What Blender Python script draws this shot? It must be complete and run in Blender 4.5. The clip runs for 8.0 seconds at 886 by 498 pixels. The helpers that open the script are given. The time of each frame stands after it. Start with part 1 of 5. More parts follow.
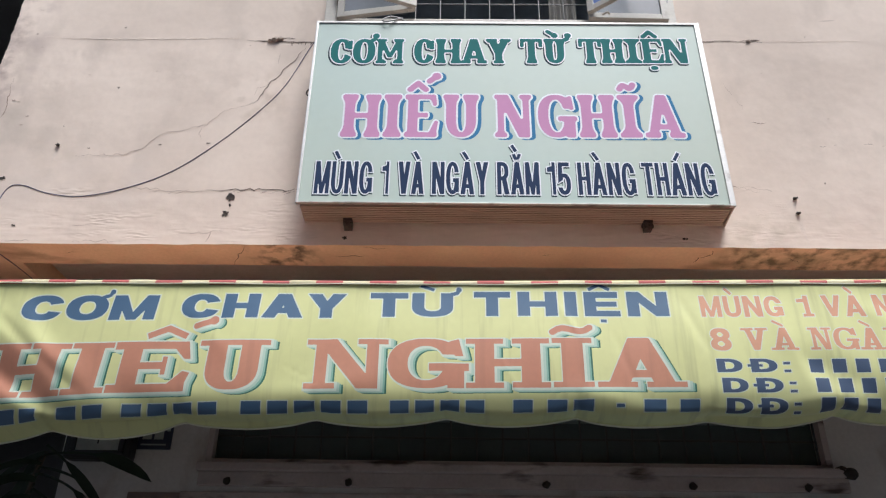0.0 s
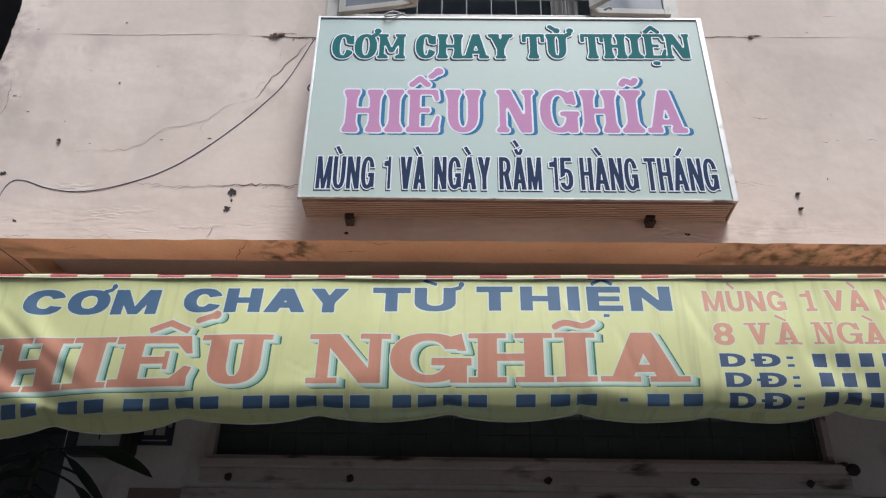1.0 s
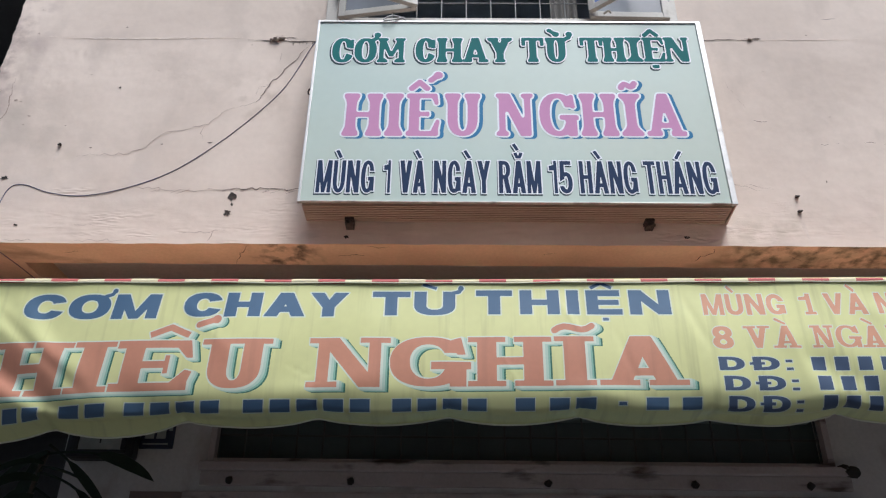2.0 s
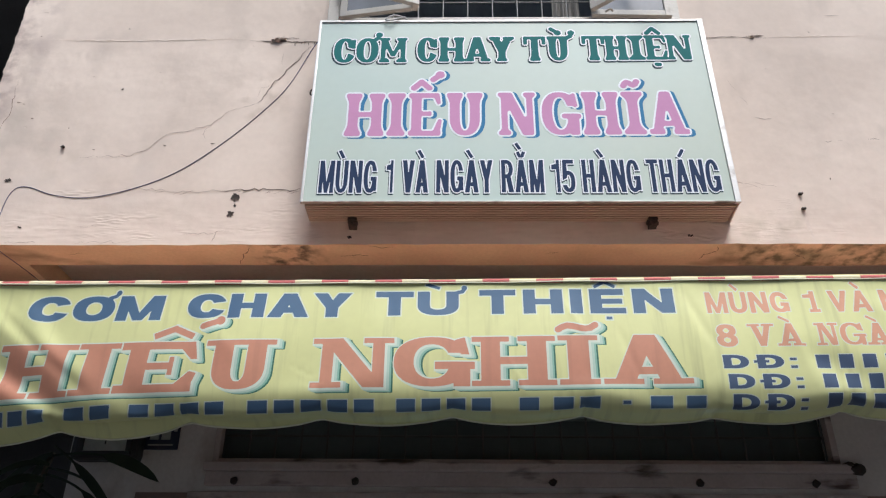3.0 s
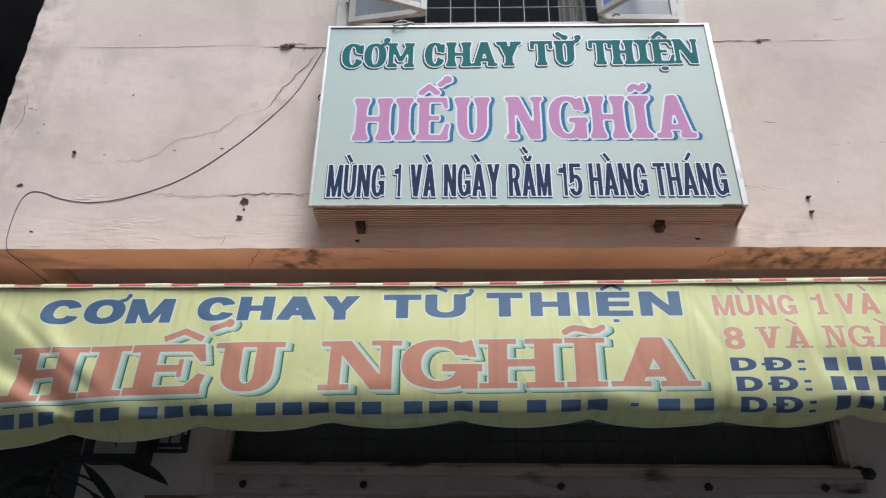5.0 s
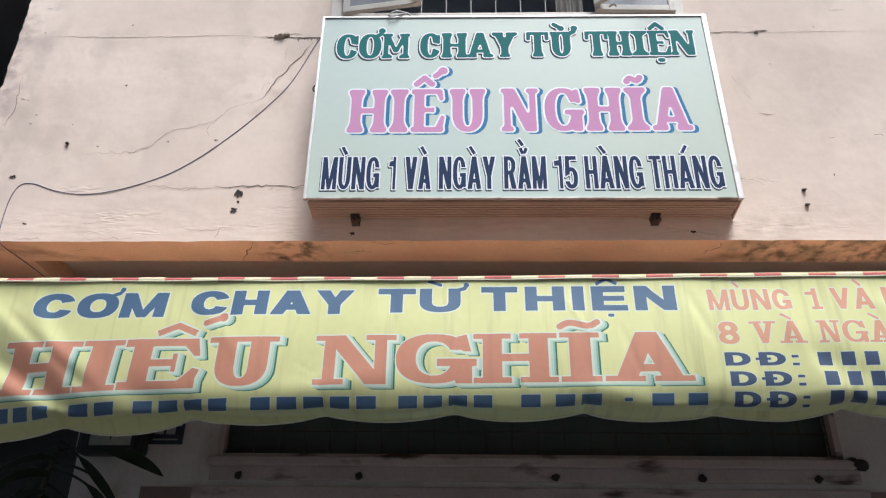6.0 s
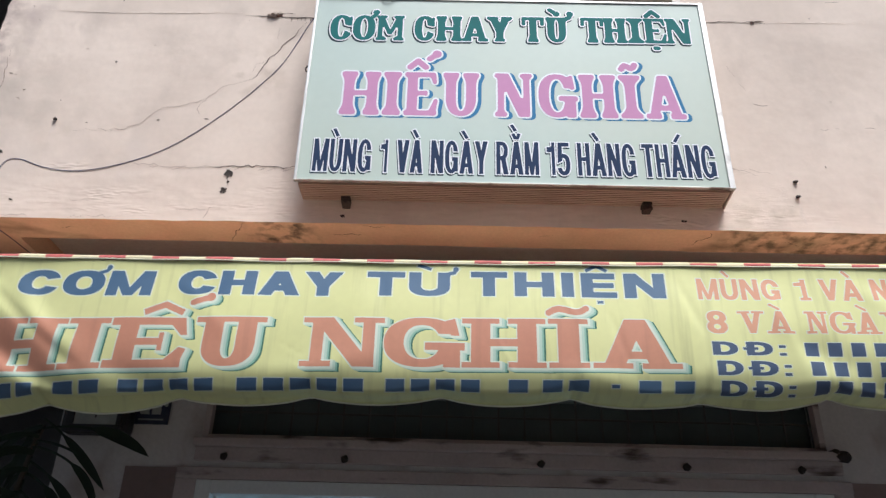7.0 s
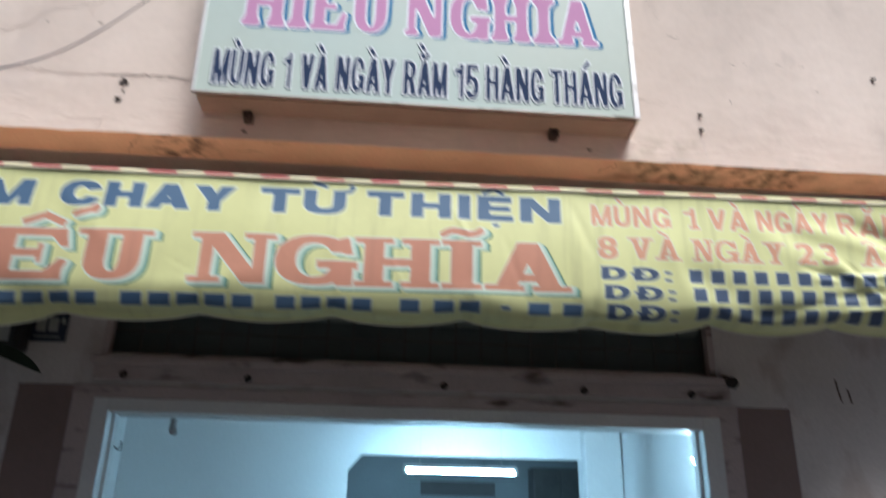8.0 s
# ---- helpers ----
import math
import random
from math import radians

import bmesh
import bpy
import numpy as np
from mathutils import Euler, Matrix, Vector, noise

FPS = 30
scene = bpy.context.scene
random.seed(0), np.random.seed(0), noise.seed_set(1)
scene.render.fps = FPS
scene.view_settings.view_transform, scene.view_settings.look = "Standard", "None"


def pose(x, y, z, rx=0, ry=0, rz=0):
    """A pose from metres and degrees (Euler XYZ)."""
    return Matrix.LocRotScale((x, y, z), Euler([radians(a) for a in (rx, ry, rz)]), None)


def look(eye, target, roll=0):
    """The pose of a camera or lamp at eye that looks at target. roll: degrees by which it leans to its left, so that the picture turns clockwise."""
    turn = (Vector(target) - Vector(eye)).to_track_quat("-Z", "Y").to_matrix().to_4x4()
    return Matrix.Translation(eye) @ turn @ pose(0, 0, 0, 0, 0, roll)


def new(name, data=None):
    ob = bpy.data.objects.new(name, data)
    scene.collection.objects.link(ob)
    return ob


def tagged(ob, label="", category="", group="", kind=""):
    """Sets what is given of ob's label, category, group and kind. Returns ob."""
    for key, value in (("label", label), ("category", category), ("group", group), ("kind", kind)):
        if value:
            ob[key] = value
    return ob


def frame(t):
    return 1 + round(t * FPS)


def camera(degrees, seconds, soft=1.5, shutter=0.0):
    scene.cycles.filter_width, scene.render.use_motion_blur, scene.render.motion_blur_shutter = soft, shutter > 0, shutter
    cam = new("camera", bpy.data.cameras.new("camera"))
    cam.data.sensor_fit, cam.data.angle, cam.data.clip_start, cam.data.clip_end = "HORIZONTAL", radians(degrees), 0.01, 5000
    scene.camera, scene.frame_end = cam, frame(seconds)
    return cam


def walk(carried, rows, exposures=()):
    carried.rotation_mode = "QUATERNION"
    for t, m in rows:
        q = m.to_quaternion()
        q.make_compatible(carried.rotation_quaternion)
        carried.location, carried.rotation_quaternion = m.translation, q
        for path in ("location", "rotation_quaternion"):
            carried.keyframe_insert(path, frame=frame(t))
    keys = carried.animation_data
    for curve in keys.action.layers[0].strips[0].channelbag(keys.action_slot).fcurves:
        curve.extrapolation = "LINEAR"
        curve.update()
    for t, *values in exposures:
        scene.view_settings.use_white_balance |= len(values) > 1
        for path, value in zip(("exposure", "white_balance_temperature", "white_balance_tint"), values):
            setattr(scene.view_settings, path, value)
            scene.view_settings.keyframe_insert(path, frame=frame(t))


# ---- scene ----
cam = camera(60.0, 8.0, soft=1.2, shutter=0.8)
PATH = [
    (0, (0.105, 0.074, 1.528), (0.086, 1.838, 2.471), 0.8),
    (0.5, (0.099, 0.079, 1.519), (0.082, 1.846, 2.457), 0.9),
    (1, (0.094, 0.087, 1.517), (0.076, 1.853, 2.457), 0.8),
    (1.5, (0.098, 0.08, 1.519), (0.079, 1.843, 2.463), 0.8),
    (3, (0.102, 0.074, 1.526), (0.072, 1.839, 2.466), 0.5),
    (3.5, (0.099, 0.077, 1.523), (0.061, 1.841, 2.464), 0.6),
    (4, (0.102, 0.065, 1.524), (0.058, 1.828, 2.468), 0.8),
    (4.5, (0.11, 0.062, 1.519), (0.06, 1.821, 2.468), 0.7),
    (4.7, (0.106, 0.067, 1.504), (0.053, 1.822, 2.461), 0.8),
    (6, (0.115, 0.061, 1.539), (0.071, 1.835, 2.462), 0.7),
    (6.5, (0.107, 0.087, 1.527), (0.071, 1.864, 2.442), 0.9),
    (7, (0.116, 0.08, 1.532), (0.097, 1.869, 2.427), 1.5),
    (7.5, (0.142, 0.077, 1.533), (0.188, 1.886, 2.386), 1.8),
    (7.8, (0.188, 0.101, 1.516), (0.317, 1.932, 2.312), 1.1),
    (8, (0.279, 0.117, 1.502), (0.426, 1.97, 2.24), 1.1),
]
import functools

from mathutils import geometry

walk(cam, [(t, look(eye, target, roll)) for t, eye, target, roll in PATH],
     exposures=[(0, 0.14, 6160, 10), (0.5, 0.06, 6120, 10), (1.5, 0.01, 5920, 10), (3, 0.2, 6160, 10), (3.5, 0.2, 6160, 10), (4, 0.2, 6140, 10), (4.5, 0.0, 5920, 10),
                (6, 0.32, 6160, 10), (6.5, 0.34, 6160, 10), (7, 0.28, 6160, 10), (7.5, 0.26, 6120, 10), (8, 0.2, 6080, 10)])

# ---- daylight ----
world = bpy.data.worlds.new("world")
world.use_nodes = True
scene.world = world
sky = world.node_tree.nodes.new("ShaderNodeTexSky")
sky.sky_type, sky.sun_disc = "NISHITA", False
SUN_WAY = Vector((0.17, -0.44, 0.88)).normalized()
sky.sun_elevation = math.asin(SUN_WAY.z)
sky.sun_rotation = math.atan2(SUN_WAY.x, SUN_WAY.y)
sky.air_density, sky.dust_density = 1.0, 4.0
world.node_tree.links.new(sky.outputs[0], world.node_tree.nodes["Background"].inputs[0])
world.node_tree.nodes["Background"].inputs[1].default_value = 0.12
sun = new("sun", bpy.data.lights.new("sun", "SUN"))
sun.data.energy, sun.data.angle, sun.data.color = 4.1, radians(28), (1.0, 0.97, 0.93)
sun.matrix_world = look(SUN_WAY * 20, (0, 0, 0))


# ---- materials ----
def material(name, colour, rough=0.7, second=None, blotch=1.5, grain=60.0, depth=0.15, bump=0.3, metal=0.0,
             stretch=(1, 1, 1), dirt=None, dirt_scale=(1, 1, 1), dirt_cut=(0.55, 0.75), sheer=0.0, flake=None, patches=(), shine=0.5):
    """A surface with blotches of a second colour, fine grain, relief, and dirt that comes in patches."""
    m = bpy.data.materials.new(name)
    m.use_nodes = True
    nt = m.node_tree
    b = nt.nodes["Principled BSDF"]
    link = nt.links.new
    geo = nt.nodes.new("ShaderNodeNewGeometry")
    mp = nt.nodes.new("ShaderNodeMapping")
    mp.inputs["Scale"].default_value = stretch
    link(geo.outputs["Position"], mp.inputs["Vector"])

    def noise_at(scale, detail, vec):
        n = nt.nodes.new("ShaderNodeTexNoise")
        n.inputs["Scale"].default_value, n.inputs["Detail"].default_value = scale, detail
        link(vec, n.inputs["Vector"])
        return n.outputs["Fac"]

    def ramp(fac, lo, hi):
        r = nt.nodes.new("ShaderNodeMapRange")
        r.inputs["From Min"].default_value, r.inputs["From Max"].default_value = lo, hi
        link(fac, r.inputs["Value"])
        return r.outputs["Result"]

    def mix(fac, a, c, kind="MIX"):
        x = nt.nodes.new("ShaderNodeMix")
        x.data_type, x.blend_type = "RGBA", kind
        for sock, v in ((x.inputs["Factor"], fac), (x.inputs["A"], a), (x.inputs["B"], c)):
            if isinstance(v, (int, float)):
                sock.default_value = v
            elif isinstance(v, tuple):
                sock.default_value = (*v, 1) if len(v) == 3 else v
            else:
                link(v, sock)
        return x.outputs["Result"]

    second = second or tuple(min(1, c * (1 - depth * 1.6)) for c in colour)
    big = noise_at(blotch, 5, mp.outputs["Vector"])
    fine = noise_at(grain, 4, mp.outputs["Vector"])
    col = mix(ramp(big, 0.35, 0.68), colour, second)
    col = mix(ramp(fine, 0.3, 0.75), col, mix(depth, col, (0.05, 0.045, 0.04)))
    if dirt:
        md = nt.nodes.new("ShaderNodeMapping")
        md.inputs["Scale"].default_value = dirt_scale
        link(geo.outputs["Position"], md.inputs["Vector"])
        col = mix(ramp(noise_at(3.0, 7, md.outputs["Vector"]), *dirt_cut), col, dirt)
    for x0, x1, tone, scale, *tall in patches:
        sep = nt.nodes.new("ShaderNodeSeparateXYZ")
        link(geo.outputs["Position"], sep.inputs[0])
        inside = nt.nodes.new("ShaderNodeMath")
        inside.operation = "MULTIPLY"
        link(ramp(sep.outputs["X"], x0, x0 + 0.12), inside.inputs[0])
        link(ramp(sep.outputs["X"], x1, x1 - 0.12), inside.inputs[1])
        within = inside.outputs[0]
        for edge, way in ((tall[0], 0.10), (tall[1], -0.10)) if tall else ():
            held = nt.nodes.new("ShaderNodeMath")
            held.operation = "MULTIPLY"
            link(within, held.inputs[0])
            link(ramp(sep.outputs["Z"], edge, edge + way), held.inputs[1])
            within = held.outputs[0]
        both = nt.nodes.new("ShaderNodeMath")
        both.operation = "MULTIPLY"
        link(within, both.inputs[0])
        link(ramp(noise_at(scale, 8, geo.outputs["Position"]), 0.44, 0.66), both.inputs[1])
        col = mix(both.outputs[0], col, tone)
    link(col, b.inputs["Base Color"])
    b.inputs["Roughness"].default_value, b.inputs["Metallic"].default_value = rough, metal
    b.inputs["Specular IOR Level"].default_value = shine
    if bump:
        bp = nt.nodes.new("ShaderNodeBump")
        bp.inputs["Strength"].default_value, bp.inputs["Distance"].default_value = bump, 0.004
        high = fine
        if flake:
            sep = nt.nodes.new("ShaderNodeSeparateXYZ")
            link(geo.outputs["Position"], sep.inputs[0])
            ms = nt.nodes.new("ShaderNodeMapping")
            ms.inputs["Scale"].default_value = (0.8, 1, 4.5)
            link(geo.outputs["Position"], ms.inputs["Vector"])
            scab = nt.nodes.new("ShaderNodeMath")
            scab.operation = "MULTIPLY"
            link(ramp(noise_at(18, 6, ms.outputs["Vector"]), 0.53, 0.565), scab.inputs[0])
            some = nt.nodes.new("ShaderNodeMath")
            some.operation = "MULTIPLY"
            link(ramp(sep.outputs["Z"], *flake), some.inputs[0])
            link(ramp(noise_at(1.7, 4, geo.outputs["Position"]), 0.47, 0.56), some.inputs[1])
            link(some.outputs[0], scab.inputs[1])
            waves = nt.nodes.new("ShaderNodeMath")
            waves.operation = "MULTIPLY_ADD"
            link(noise_at(6, 6, geo.outputs["Position"]), waves.inputs[0])
            waves.inputs[1].default_value = 1.8
            link(fine, waves.inputs[2])
            total = nt.nodes.new("ShaderNodeMath")
            total.operation = "MULTIPLY_ADD"
            link(scab.outputs[0], total.inputs[0])
            total.inputs[1].default_value = 3.4
            link(waves.outputs[0], total.inputs[2])
            high = total.outputs[0]
        link(high, bp.inputs["Height"])
        link(bp.outputs["Normal"], b.inputs["Normal"])
    if sheer:
        tr = nt.nodes.new("ShaderNodeBsdfTranslucent")
        link(col, tr.inputs["Color"])
        mx = nt.nodes.new("ShaderNodeMixShader")
        mx.inputs["Fac"].default_value = sheer
        link(b.outputs[0], mx.inputs[1])
        link(tr.outputs[0], mx.inputs[2])
        link(mx.outputs[0], nt.nodes["Material Output"].inputs["Surface"])
    return m


def glowing(name, colour, strength):
    m = bpy.data.materials.new(name)
    m.use_nodes = True
    b = m.node_tree.nodes["Principled BSDF"]
    b.inputs["Emission Color"].default_value, b.inputs["Emission Strength"].default_value = (*colour, 1), strength
    return m


PLASTER = material("weathered_pink_plaster", (0.715, 0.620, 0.548), 0.9, (0.600, 0.512, 0.448), 1.3, 30, 0.06, 0.16,
                   dirt=(0.46, 0.395, 0.35), dirt_scale=(1.3, 1, 0.7), dirt_cut=(0.56, 0.90), flake=(3.52, 3.34),
                   patches=((-2.60, -2.08, (0.50, 0.42, 0.385), 7.0), (-2.60, -2.20, (0.40, 0.33, 0.30), 16.0), (-1.12, -0.74, (0.43, 0.35, 0.29), 6.0, 3.95, 4.34), (-2.02, -1.72, (0.50, 0.425, 0.36), 5.0, 3.52, 3.86), (-2.33, -1.90, (0.47, 0.41, 0.36), 4.0, 3.70, 4.15),
                            (1.36, 1.82, (0.46, 0.40, 0.33), 7.0, 3.22, 3.46), (-2.20, -1.30, (0.58, 0.505, 0.455), 3.0, 3.40, 3.80), (1.95, 2.60, (0.62, 0.53, 0.47), 2.5, 3.30, 3.65)))
ORANGE = material("stained_orange_soffit_paint", (0.72, 0.52, 0.35), 0.85, (0.60, 0.42, 0.28), 3.2, 60, 0.12, 0.3,
                  dirt=(0.20, 0.14, 0.09), dirt_scale=(0.55, 1.2, 1), dirt_cut=(0.58, 0.74),
                  patches=((1.34, 2.60, (0.36, 0.29, 0.19), 6.0), (1.36, 2.40, (0.15, 0.125, 0.08), 16.0), (2.25, 4.6, (0.10, 0.09, 0.08), 2.0), (-0.90, -0.50, (0.12, 0.095, 0.07), 17.0)))
SOFFIT = material("dull_soffit_plaster", (0.60, 0.58, 0.55), 0.9, (0.50, 0.48, 0.46), 1.5, 50, 0.15, 0.3)
LOWER = material("dusty_cream_wall_paint", (0.72, 0.69, 0.675), 0.85, (0.62, 0.59, 0.575), 1.4, 50, 0.12, 0.3,
                 dirt=(0.34, 0.26, 0.23), dirt_scale=(1.2, 1, 0.7), dirt_cut=(0.55, 0.8))
TRIM = material("faded_rose_moulding_paint", (0.54, 0.46, 0.45), 0.8, (0.44, 0.375, 0.365), 3, 60, 0.15, 0.4,
                dirt=(0.10, 0.07, 0.06), dirt_scale=(1.0, 1, 4), dirt_cut=(0.58, 0.7))
DADO = material("brown_dado_paint", (0.275, 0.20, 0.185), 0.7, (0.23, 0.165, 0.15), 2, 50, 0.12, 0.2)
FRAME_PAINT = material("pale_door_frame_paint", (0.76, 0.78, 0.78), 0.5, (0.68, 0.70, 0.71), 2, 50, 0.1, 0.15)
INNER = material("white_room_paint", (0.84, 0.86, 0.86), 0.7, (0.80, 0.82, 0.83), 1, 40, 0.05, 0.1)
CONCRETE = material("worn_street_asphalt", (0.052, 0.051, 0.050), 0.9, (0.042, 0.041, 0.040), 0.6, 30, 0.2, 0.4)
# Dark grey that carries the passage's shade; vent and cabinet share it.
SHADE = material("shade_dark_grey", (0.17, 0.17, 0.175), 0.9, (0.10, 0.10, 0.105), 1, 30, 0.15, 0.3)
FLOOR_TILE = material("grey_floor_tile", (0.24, 0.23, 0.22), 0.4, (0.19, 0.18, 0.175), 0.7, 30, 0.10, 0.1)
FACING = material("pale_rendered_wall", (0.62, 0.61, 0.60), 0.9, (0.54, 0.53, 0.52), 0.7, 30, 0.15, 0.3)
SIGN_FACE = material("pale_mint_sign_film", (0.425, 0.535, 0.505), 0.5, (0.45, 0.525, 0.465), 0.9, 25, 0.03, 0.0,
                     dirt=(0.46, 0.52, 0.46), dirt_scale=(1.0, 1, 0.35), dirt_cut=(0.58, 1.0))
ALUMINIUM = material("dull_aluminium", (0.57, 0.575, 0.58), 0.5, (0.49, 0.49, 0.485), 6, 80, 0.10, 0.1, 0.7,
                     dirt=(0.25, 0.22, 0.20), dirt_scale=(3, 1, 3), dirt_cut=(0.62, 0.75))
GRIMY = material("grimy_aluminium", (0.52, 0.51, 0.49), 0.5, (0.40, 0.39, 0.37), 5, 60, 0.2, 0.1, 0.4,
                 dirt=(0.14, 0.12, 0.10), dirt_scale=(2.5, 1, 3), dirt_cut=(0.50, 0.66))
# Ribbed aluminium; the pink wall's reflection is put into the brown colour.
RIBBED = material("ribbed_aluminium_wall_reflection", (0.41, 0.325, 0.27), 0.5, (0.34, 0.27, 0.225), 4, 60, 0.1, 0.1, 0.2)
GREEN = material("green_letter_film", (0.012, 0.15, 0.155), 0.7, None, 3, 40, 0.06, 0.0, shine=0.15)
PINK = material("pink_letter_film", (0.56, 0.285, 0.485), 0.7, None, 3, 40, 0.04, 0.0, shine=0.15)
NAVY = material("navy_letter_film", (0.022, 0.043, 0.102), 0.7, None, 3, 40, 0.06, 0.0, shine=0.12)
CHALK = material("white_letter_film", (0.70, 0.75, 0.80), 0.5, None, 3, 40, 0.03, 0.0)
SKY_BLUE = material("blue_letter_film", (0.045, 0.195, 0.38), 0.7, None, 3, 40, 0.05, 0.0, shine=0.15)
SLATE = material("slate_letter_film", (0.03, 0.055, 0.07), 0.7, None, 3, 40, 0.05, 0.0, shine=0.15)
CLOTH = material("yellow_banner_vinyl", (0.73, 0.75, 0.37), 0.45, (0.67, 0.69, 0.33), 1.6, 30, 0.04, 0.04,
                 dirt=(0.47, 0.48, 0.24), dirt_scale=(9.0, 1, 0.6), dirt_cut=(0.54, 0.92), sheer=0.04)
# Darker than INNER: the back room's shade is put into this colour.
INNER_DIM = material("shade_darkened_room_paint", (0.30, 0.345, 0.37), 0.7, (0.24, 0.28, 0.30), 1, 40, 0.08, 0.1)
HEM = material("pale_banner_hem", (0.84, 0.83, 0.66), 0.6, None, 4, 60, 0.1, 0.1)
INK_BLUE = material("faded_blue_print", (0.070, 0.145, 0.255), 0.5, (0.095, 0.175, 0.285), 3, 50, 0.06, 0.0, sheer=0.08)
INK_NAVY = material("dark_blue_print", (0.06, 0.098, 0.178), 0.5, (0.08, 0.12, 0.205), 3, 50, 0.06, 0.0, sheer=0.08)
INK_RED = material("faded_terracotta_print", (0.58, 0.26, 0.175), 0.5, (0.63, 0.305, 0.20), 2, 50, 0.06, 0.0, dirt=(0.46, 0.22, 0.15), dirt_scale=(9.0, 1, 0.6), dirt_cut=(0.54, 0.92), sheer=0.08)
INK_ROSE = material("faded_coral_print", (0.70, 0.355, 0.23), 0.5, (0.66, 0.365, 0.235), 2, 50, 0.05, 0.0, sheer=0.08)
INK_PALE = material("pale_print_edge", (0.68, 0.75, 0.64), 0.5, (0.64, 0.73, 0.64), 2, 50, 0.04, 0.0, sheer=0.08)
INK_LIGHT = material("light_mint_print_edge", (0.52, 0.68, 0.58), 0.5, (0.46, 0.62, 0.53), 4, 50, 0.05, 0.0, sheer=0.08)
INK_MINT = material("mint_print_edge", (0.33, 0.56, 0.46), 0.5, (0.24, 0.48, 0.38), 4, 50, 0.06, 0.0, sheer=0.08)
INK_TEAL = material("dark_teal_print_edge", (0.035, 0.15, 0.11), 0.5, (0.06, 0.20, 0.14), 4, 50, 0.06, 0.0, sheer=0.08)
STRIPE_RED = material("red_awning_cloth", (0.52, 0.125, 0.115), 0.7, None, 4, 80, 0.08, 0.1, sheer=0.1)
STRIPE_CREAM = material("cream_awning_cloth", (0.74, 0.68, 0.45), 0.7, None, 4, 80, 0.08, 0.1, sheer=0.1)
CABLE = material("blue_black_cable", (0.035, 0.042, 0.095), 0.7, (0.05, 0.065, 0.17), 4, 80, 0.1, 0.0)
RUST = material("dark_rusty_iron", (0.022, 0.018, 0.016), 0.85, (0.045, 0.03, 0.024), 14, 90, 0.2, 0.6)
FLAKE_GAP = material("bare_plaster_gap", (0.50, 0.425, 0.375), 0.95, (0.57, 0.49, 0.43), 12, 60, 0.15, 0.3)
RIDGE = material("pale_plaster_ridge", (0.80, 0.71, 0.64), 0.9, (0.72, 0.63, 0.565), 6, 60, 0.06, 0.3)
STREAK = material("grey_run_off_streak", (0.66, 0.575, 0.515), 0.9, (0.62, 0.535, 0.475), 9, 60, 0.1, 0.2)
CRACK = material("dark_crack", (0.09, 0.07, 0.06), 0.95, (0.17, 0.13, 0.11), 9, 60, 0.2, 0.3)
PALE_CRACK = material("shallow_crack", (0.27, 0.21, 0.18), 0.95, (0.36, 0.29, 0.255), 9, 60, 0.2, 0.3)
STEEL = material("painted_grille_steel", (0.40, 0.40, 0.40), 0.6, (0.30, 0.29, 0.28), 8, 80, 0.15, 0.1, 0.3)
DARK_STEEL = material("dull_grille_steel", (0.12, 0.12, 0.12), 0.6, None, 8, 80, 0.15, 0.1, 0.3)
SASH_PAINT = material("chalky_window_paint", (0.56, 0.545, 0.505), 0.6, (0.46, 0.445, 0.41), 4, 60, 0.12, 0.2,
                      dirt=(0.30, 0.27, 0.23), dirt_scale=(3, 3, 3), dirt_cut=(0.6, 0.8))
UPPER_ROOM = material("blue_grey_bedroom_paint", (0.42, 0.47, 0.52), 0.9, (0.34, 0.38, 0.43), 1.2, 30, 0.1, 0.2)
BAR = material("dull_window_bar_steel", (0.27, 0.28, 0.28), 0.6, (0.20, 0.20, 0.20), 8, 80, 0.15, 0.1, 0.3)
PANE = material("dusty_dark_pane", (0.20, 0.22, 0.25), 0.18, (0.25, 0.27, 0.30), 2, 30, 0.1, 0.0)
BLUE_PANE = material("blue_tinted_pane", (0.12, 0.20, 0.48), 0.3, (0.15, 0.24, 0.52), 2, 30, 0.05, 0.0)
BLACK = material("black_plastic", (0.018, 0.018, 0.02), 0.5, None, 6, 60, 0.1, 0.1)
METER_FACE = material("cloudy_meter_window", (0.42, 0.44, 0.42), 0.4, (0.30, 0.32, 0.30), 9, 50, 0.15, 0.1)
ENAMEL = material("dark_blue_enamel", (0.025, 0.035, 0.07), 0.35, None, 5, 50, 0.08, 0.0)
LEAF = material("dark_glossy_leaf", (0.018, 0.029, 0.019), 0.6, (0.024, 0.038, 0.024), 12, 60, 0.15, 0.2, sheer=0.05, shine=0.2)
BARK = material("brown_stem", (0.09, 0.07, 0.05), 0.9, None, 8, 60, 0.2, 0.5)
CLAY = material("terracotta_pot", (0.28, 0.13, 0.08), 0.85, None, 6, 60, 0.15, 0.3)
PVC = material("white_plastic_trunking", (0.70, 0.70, 0.68), 0.5, None, 6, 60, 0.08, 0.05)
CURTAIN = material("grey_curtain", (0.34, 0.33, 0.31), 0.9, None, 6, 80, 0.15, 0.2)
TUBE = glowing("lit_tube", (0.45, 0.79, 1.0), 215.0)
BULB = glowing("lit_bulb", (0.55, 0.85, 1.0), 300.0)


# ---- building blocks ----
def part(name, bm, mat, parent=None, label="", smooth=False):
    me = bpy.data.meshes.new(name)
    bmesh.ops.recalc_face_normals(bm, faces=bm.faces)
    bm.to_mesh(me)
    bm.free()
    me.materials.append(mat)
    if smooth:
        me.polygons.foreach_set("use_smooth", [True] * len(me.polygons))
    ob = new(name, me)
    if parent:
        ob.parent = parent
    if label:
        ob["label"] = label
    return ob


